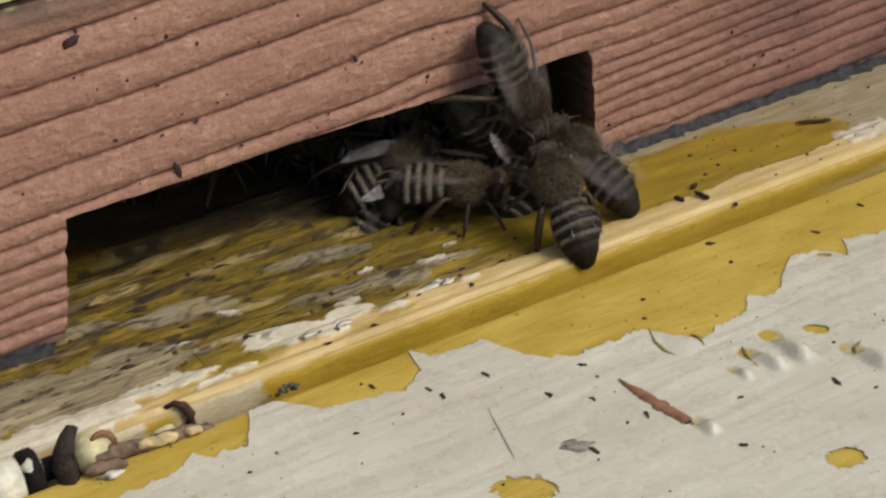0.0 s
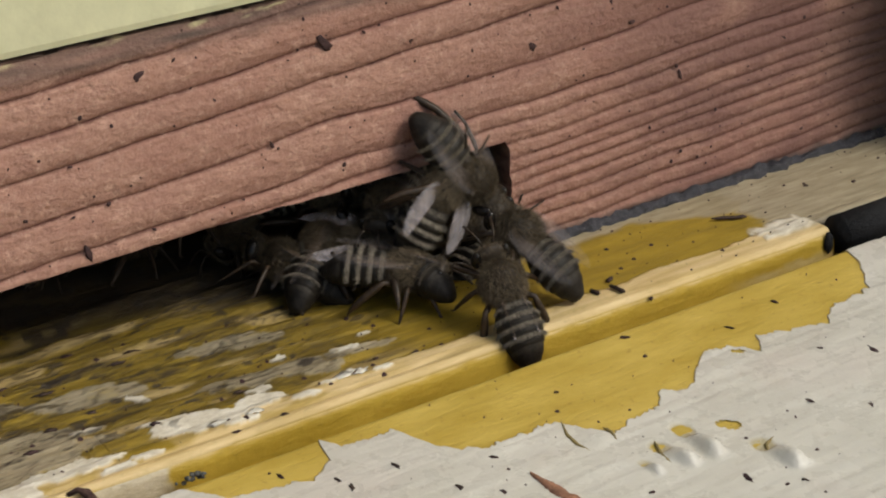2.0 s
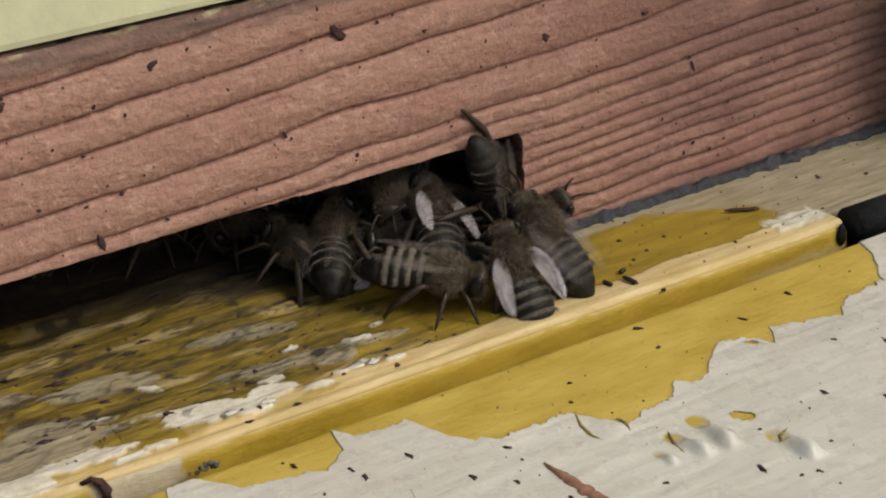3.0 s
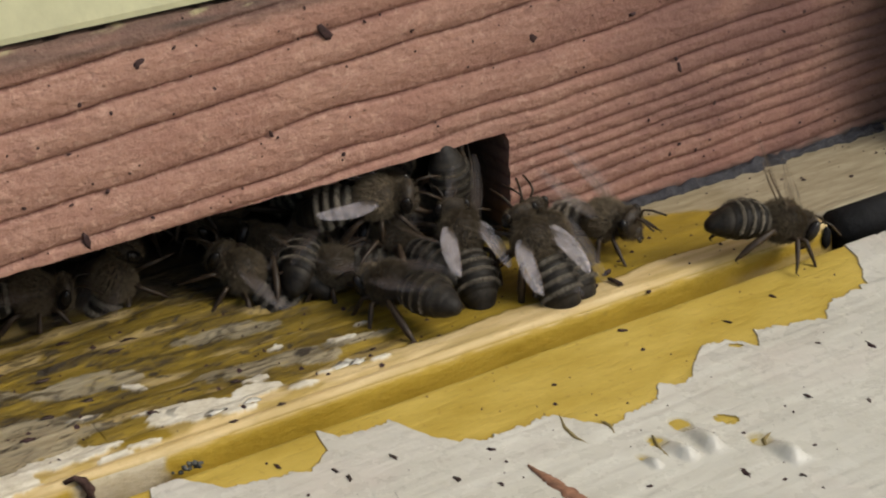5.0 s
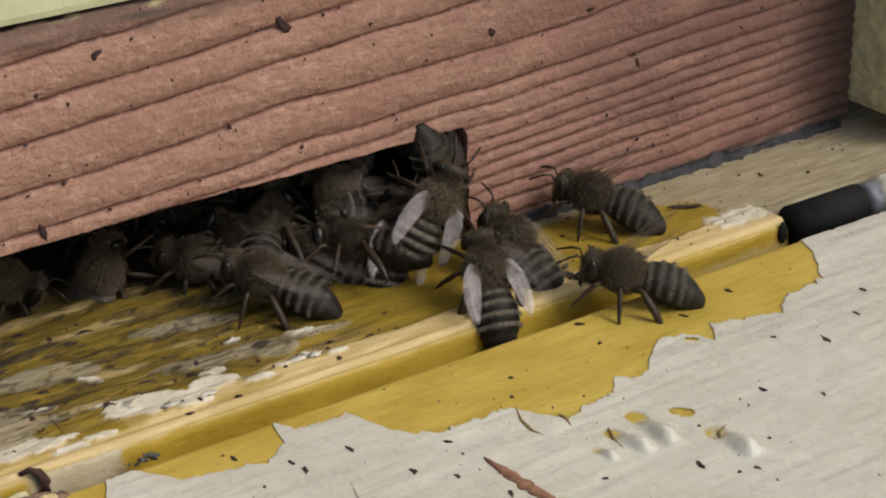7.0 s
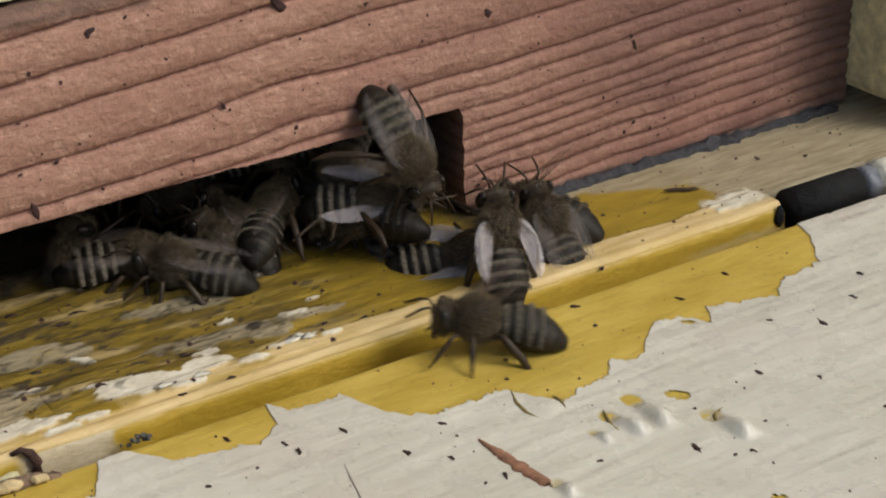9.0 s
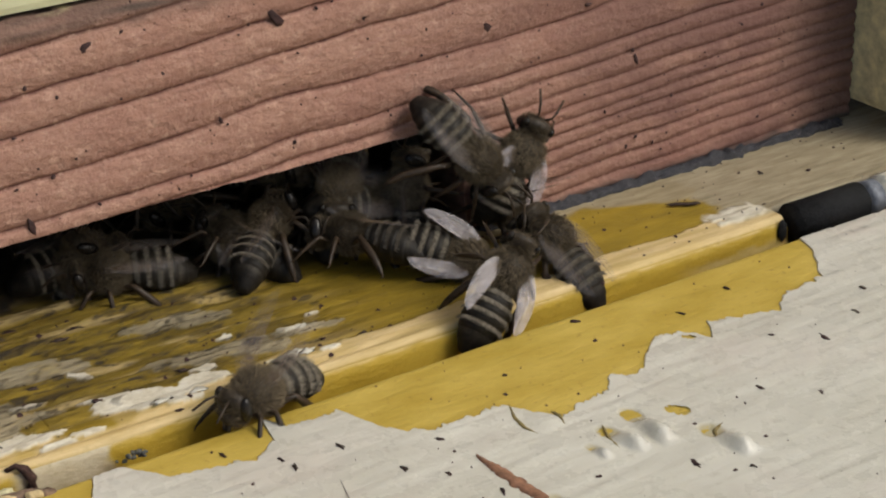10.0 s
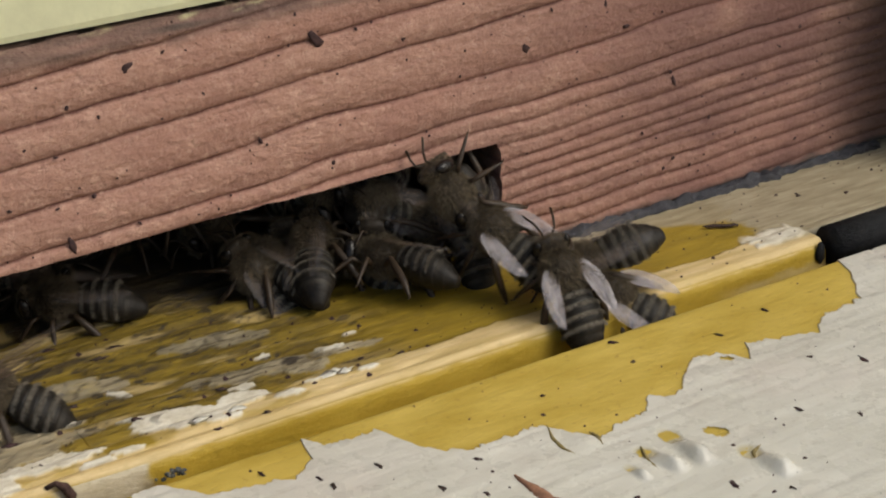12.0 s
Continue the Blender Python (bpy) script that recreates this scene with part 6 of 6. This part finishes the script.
        (12.00, mm(-12.60, 4.26, 7.37, 0.3, 20.7, 229.1)),
    ],
    "X3": [
        (0.00, mm(-14.41, 0.66, 4.25, 28.2, -9.0, 119.8)),
        (1.00, mm(-14.50, 0.54, 4.11, 42.1, -8.0, 110.4)),
        (2.00, mm(-15.23, -0.34, 3.85, 28.7, -4.4, 105.0)),
        (3.00, mm(-14.95, 0.62, 3.96, 36.8, -0.6, 130.3)),
        (4.00, mm(-14.67, 0.45, 3.87, 41.3, -7.5, 115.6)),
        (5.00, mm(-14.67, -0.23, 4.31, 40.6, -7.8, 110.7)),
        (6.00, mm(-15.63, 0.50, 3.87, 33.1, -6.1, 107.6)),
        (7.00, mm(-15.06, -0.37, 4.05, 30.1, -2.2, 130.7)),
        (8.00, mm(-15.18, 0.64, 3.65, 35.6, -0.8, 131.1)),
        (9.00, mm(-14.40, 0.02, 4.21, 42.4, 1.4, 130.9)),
        (10.00, mm(-14.39, -0.03, 4.13, 29.7, -3.4, 128.4)),
        (11.00, mm(-14.89, -0.31, 3.70, 30.5, -8.4, 110.7)),
        (12.00, mm(-15.16, -0.64, 4.27, 33.3, -1.3, 122.0)),
    ],
    "X4": [
        (0.00, mm(-19.32, 5.45, 4.94, -21.5, -17.9, 34.3)),
        (1.00, mm(-19.46, 5.84, 4.73, -30.1, -17.7, 34.9)),
        (2.00, mm(-19.80, 6.15, 4.78, -28.7, -24.1, 34.4)),
        (3.00, mm(-19.88, 5.92, 5.27, -32.3, -20.2, 52.5)),
        (4.00, mm(-20.60, 5.80, 5.15, -31.6, -21.4, 50.0)),
        (5.00, mm(-20.13, 6.53, 5.29, -22.1, -20.4, 39.1)),
        (6.00, mm(-19.81, 5.90, 5.00, -25.1, -12.2, 56.5)),
        (7.00, mm(-20.53, 6.57, 5.14, -30.4, -15.5, 47.1)),
        (8.00, mm(-19.91, 6.10, 4.72, -29.7, -20.2, 35.4)),
        (9.00, mm(-19.69, 5.76, 4.98, -20.3, -13.3, 41.5)),
        (10.00, mm(-20.14, 6.10, 4.70, -22.7, -22.0, 37.1)),
        (11.00, mm(-19.71, 6.02, 4.62, -26.5, -15.0, 34.7)),
        (12.00, mm(-19.78, 5.65, 4.95, -34.3, -18.7, 60.1)),
    ],
    "X5": [
        (0.00, mm(-23.37, 7.99, 3.93, 34.4, -16.8, 119.0)),
        (1.00, mm(-24.47, 8.48, 3.53, 24.4, -19.6, 119.7)),
        (2.00, mm(-24.09, 7.41, 3.43, 24.4, -17.4, 122.5)),
        (3.00, mm(-23.93, 7.66, 3.76, 22.2, -27.6, 113.9)),
        (4.00, mm(-24.17, 7.93, 3.26, 27.5, -18.9, 123.2)),
        (5.00, mm(-24.67, 8.02, 3.59, 29.9, -14.9, 109.7)),
        (6.00, mm(-23.90, 8.00, 3.84, 34.4, -23.4, 116.0)),
        (7.00, mm(-23.78, 7.82, 3.84, 31.0, -20.7, 111.7)),
        (8.00, mm(-23.37, 8.20, 3.71, 25.9, -16.0, 120.2)),
        (9.00, mm(-24.27, 7.76, 3.74, 24.5, -27.2, 103.8)),
        (10.00, mm(-23.72, 8.00, 3.66, 29.9, -20.0, 122.7)),
        (11.00, mm(-23.57, 8.65, 3.75, 32.7, -16.5, 122.1)),
        (12.00, mm(-24.22, 7.75, 3.21, 20.9, -13.2, 109.0)),
    ],
    "X6": [
        (0.00, mm(-10.79, 9.47, 4.06, -1.2, -14.2, 35.0)),
        (1.00, mm(-11.23, 8.47, 4.14, 2.0, -18.4, 36.2)),
        (2.00, mm(-10.52, 8.86, 4.33, -2.2, -15.3, 50.4)),
        (3.00, mm(-11.46, 8.55, 4.21, -5.2, -17.8, 32.1)),
        (4.00, mm(-10.35, 9.47, 3.79, 6.9, -13.5, 32.8)),
        (5.00, mm(-11.33, 9.20, 4.17, -1.1, -23.4, 43.6)),
        (6.00, mm(-10.63, 9.03, 3.76, -1.7, -13.3, 42.7)),
        (7.00, mm(-10.63, 8.55, 4.15, 6.2, -11.2, 38.1)),
        (8.00, mm(-10.42, 9.12, 3.84, -6.1, -14.8, 56.4)),
        (9.00, mm(-10.90, 8.72, 3.86, 1.3, -9.7, 41.8)),
        (10.00, mm(-11.16, 8.99, 3.78, -1.9, -12.5, 54.8)),
        (11.00, mm(-11.18, 8.97, 4.32, 4.8, -18.1, 56.6)),
        (12.00, mm(-10.46, 8.95, 3.75, 6.8, -11.1, 48.6)),
    ],
    "X7": [
        (0.00, mm(-15.57, 10.70, 7.72, 15.9, -19.2, 286.0)),
        (1.00, mm(-15.89, 10.62, 7.87, 12.6, -19.5, 300.6)),
        (2.00, mm(-15.78, 11.42, 7.75, 13.2, -16.0, 301.4)),
        (3.00, mm(-15.60, 11.55, 7.96, 6.7, -21.4, 292.3)),
        (4.00, mm(-16.64, 10.68, 8.07, 2.7, -30.7, 286.5)),
        (5.00, mm(-16.53, 10.88, 8.14, 9.2, -31.4, 301.9)),
        (6.00, mm(-16.35, 10.31, 7.95, 15.3, -16.7, 279.7)),
        (7.00, mm(-16.60, 11.47, 8.28, 16.3, -19.0, 299.4)),
        (8.00, mm(-15.56, 10.36, 7.74, 2.3, -31.7, 303.3)),
        (9.00, mm(-15.30, 11.08, 7.72, 3.8, -17.1, 301.6)),
        (10.00, mm(-15.88, 11.31, 8.08, 13.1, -16.0, 288.1)),
        (11.00, mm(-16.59, 10.41, 8.12, 2.6, -29.9, 300.7)),
        (12.00, mm(-15.39, 10.46, 7.78, 17.5, -17.0, 293.5)),
    ],
    "X8": [
        (0.00, mm(-25.33, 16.38, 5.11, -7.2, 33.8, 159.9)),
        (1.00, mm(-26.50, 16.51, 5.06, 0.0, 33.5, 180.3)),
        (2.00, mm(-25.37, 15.39, 4.63, -7.7, 37.9, 171.6)),
        (3.00, mm(-26.17, 16.15, 4.70, -2.8, 27.0, 175.5)),
        (4.00, mm(-26.48, 16.66, 4.63, -7.3, 24.9, 184.3)),
        (5.00, mm(-26.34, 16.26, 5.14, -2.9, 27.1, 177.5)),
        (6.00, mm(-26.59, 15.33, 4.92, -3.8, 23.4, 159.0)),
        (7.00, mm(-26.00, 16.64, 5.16, -6.1, 28.0, 175.7)),
        (8.00, mm(-26.59, 15.58, 4.66, -1.4, 31.0, 180.8)),
        (9.00, mm(-26.66, 15.49, 4.82, -2.4, 27.2, 184.4)),
        (10.00, mm(-26.20, 16.57, 5.39, -4.3, 24.8, 180.5)),
        (11.00, mm(-26.68, 15.48, 4.76, -8.6, 32.5, 157.1)),
        (12.00, mm(-26.32, 16.08, 5.14, -7.0, 30.9, 176.5)),
    ],
    "X9": [
        (0.00, mm(-35.60, 22.11, 3.66, -7.4, 7.5, 26.8)),
        (1.00, mm(-35.03, 22.49, 3.89, -10.7, 9.1, 22.0)),
        (2.00, mm(-35.27, 21.37, 4.16, -6.2, 13.5, 19.6)),
        (3.00, mm(-34.58, 21.56, 3.87, -12.0, 4.8, 11.8)),
        (4.00, mm(-34.80, 22.47, 4.02, -6.7, 8.9, 22.4)),
        (5.00, mm(-34.86, 21.49, 4.29, -15.7, 3.8, 17.6)),
        (6.00, mm(-34.75, 22.60, 3.72, -17.6, 9.2, 18.7)),
        (7.00, mm(-34.68, 21.56, 4.23, -17.4, 1.5, 7.6)),
        (8.00, mm(-35.58, 21.36, 4.12, -2.8, 6.1, 6.9)),
        (9.00, mm(-35.29, 21.64, 4.17, -8.4, 9.2, 30.2)),
        (10.00, mm(-35.31, 22.18, 3.92, -6.6, 5.2, 25.8)),
        (11.00, mm(-35.31, 22.27, 3.77, -6.2, 7.7, 9.2)),
        (12.00, mm(-34.66, 21.46, 4.17, -6.1, 8.0, 17.5)),
    ],
    "X10": [
        (0.00, mm(-46.60, 26.64, 3.99, -31.4, 12.5, 269.3)),
        (1.00, mm(-45.74, 25.74, 3.68, -36.7, 8.5, 286.6)),
        (2.00, mm(-45.51, 26.19, 3.66, -35.0, 20.9, 276.6)),
        (3.00, mm(-46.15, 25.82, 3.74, -42.0, 15.3, 278.0)),
        (4.00, mm(-46.41, 26.12, 3.93, -40.2, 15.2, 282.5)),
        (5.00, mm(-45.86, 25.85, 3.62, -37.9, 16.3, 278.5)),
        (6.00, mm(-46.24, 25.58, 4.22, -40.6, 13.3, 276.6)),
        (7.00, mm(-45.99, 25.38, 3.77, -39.3, 14.8, 265.1)),
        (8.00, mm(-45.65, 25.42, 3.92, -27.9, 21.9, 268.0)),
        (9.00, mm(-46.41, 25.33, 4.16, -40.9, 22.6, 267.7)),
        (10.00, mm(-45.35, 26.31, 3.93, -36.9, 17.4, 285.4)),
        (11.00, mm(-46.33, 26.20, 3.95, -41.4, 7.5, 260.6)),
        (12.00, mm(-46.64, 25.73, 4.24, -26.9, 13.2, 281.0)),
    ],
    "X11": [
        (0.00, mm(-29.36, 18.11, 8.18, 4.1, -8.5, 315.4)),
        (1.00, mm(-29.61, 17.49, 8.21, 11.0, -4.8, 331.5)),
        (2.00, mm(-29.63, 18.05, 7.82, 8.4, -11.3, 312.7)),
        (3.00, mm(-29.79, 17.83, 8.38, 5.8, -3.7, 313.0)),
        (4.00, mm(-29.47, 18.02, 8.31, 16.4, 0.9, 326.8)),
        (5.00, mm(-29.82, 17.98, 8.30, 10.0, 0.1, 326.4)),
        (6.00, mm(-29.91, 17.67, 7.86, 4.7, -2.8, 324.1)),
        (7.00, mm(-29.66, 17.95, 8.36, 4.8, -10.0, 318.2)),
        (8.00, mm(-30.64, 18.31, 7.83, 5.9, -5.1, 329.3)),
        (9.00, mm(-30.66, 18.03, 7.95, 17.9, -9.3, 308.3)),
        (10.00, mm(-29.34, 17.94, 7.99, 10.6, -11.0, 323.6)),
        (11.00, mm(-29.69, 18.15, 8.07, 8.9, -4.6, 307.4)),
        (12.00, mm(-30.19, 17.33, 8.06, 17.3, -0.1, 325.4)),
    ],
}


def motions():
    """The bees' ways, the wings that one of them opens, and the steps of the legs of the two that walk outside."""
    for key, bee in BEE_OF.items():
        walk(bee, BEE_ROWS[key])
    for w in [p for p in BEE_OF["B"].children if p.name.startswith("wing")]:
        rest = w.matrix_basis.copy()
        side = 1 if rest.translation.y > 0 else -1
        shut = Matrix.Translation(rest.translation + Vector((0, -0.3 * side, -0.5)) * MM) @ pose(0, 0, 0, -78 * side, 4, 0)
        walk(w, [(0.0, shut), (2.6, shut), (3.0, rest), (12.0, rest)])
    for key in ("R1", "R2"):
        legs = [p for p in BEE_OF[key].children if p.name.startswith("leg")]
        for i, leg in enumerate(legs):
            rest, rows = leg.matrix_basis.copy(), []
            for step in range(81):
                t = step * 0.15
                swing = 16 * math.sin(step * 2.1 + i * math.pi) if 4.5 < t else 0
                rows.append((t, rest @ pose(0, 0, 0, 0, 0, swing)))
            walk(leg, rows)


BEE_OF = build_bees()
motions()
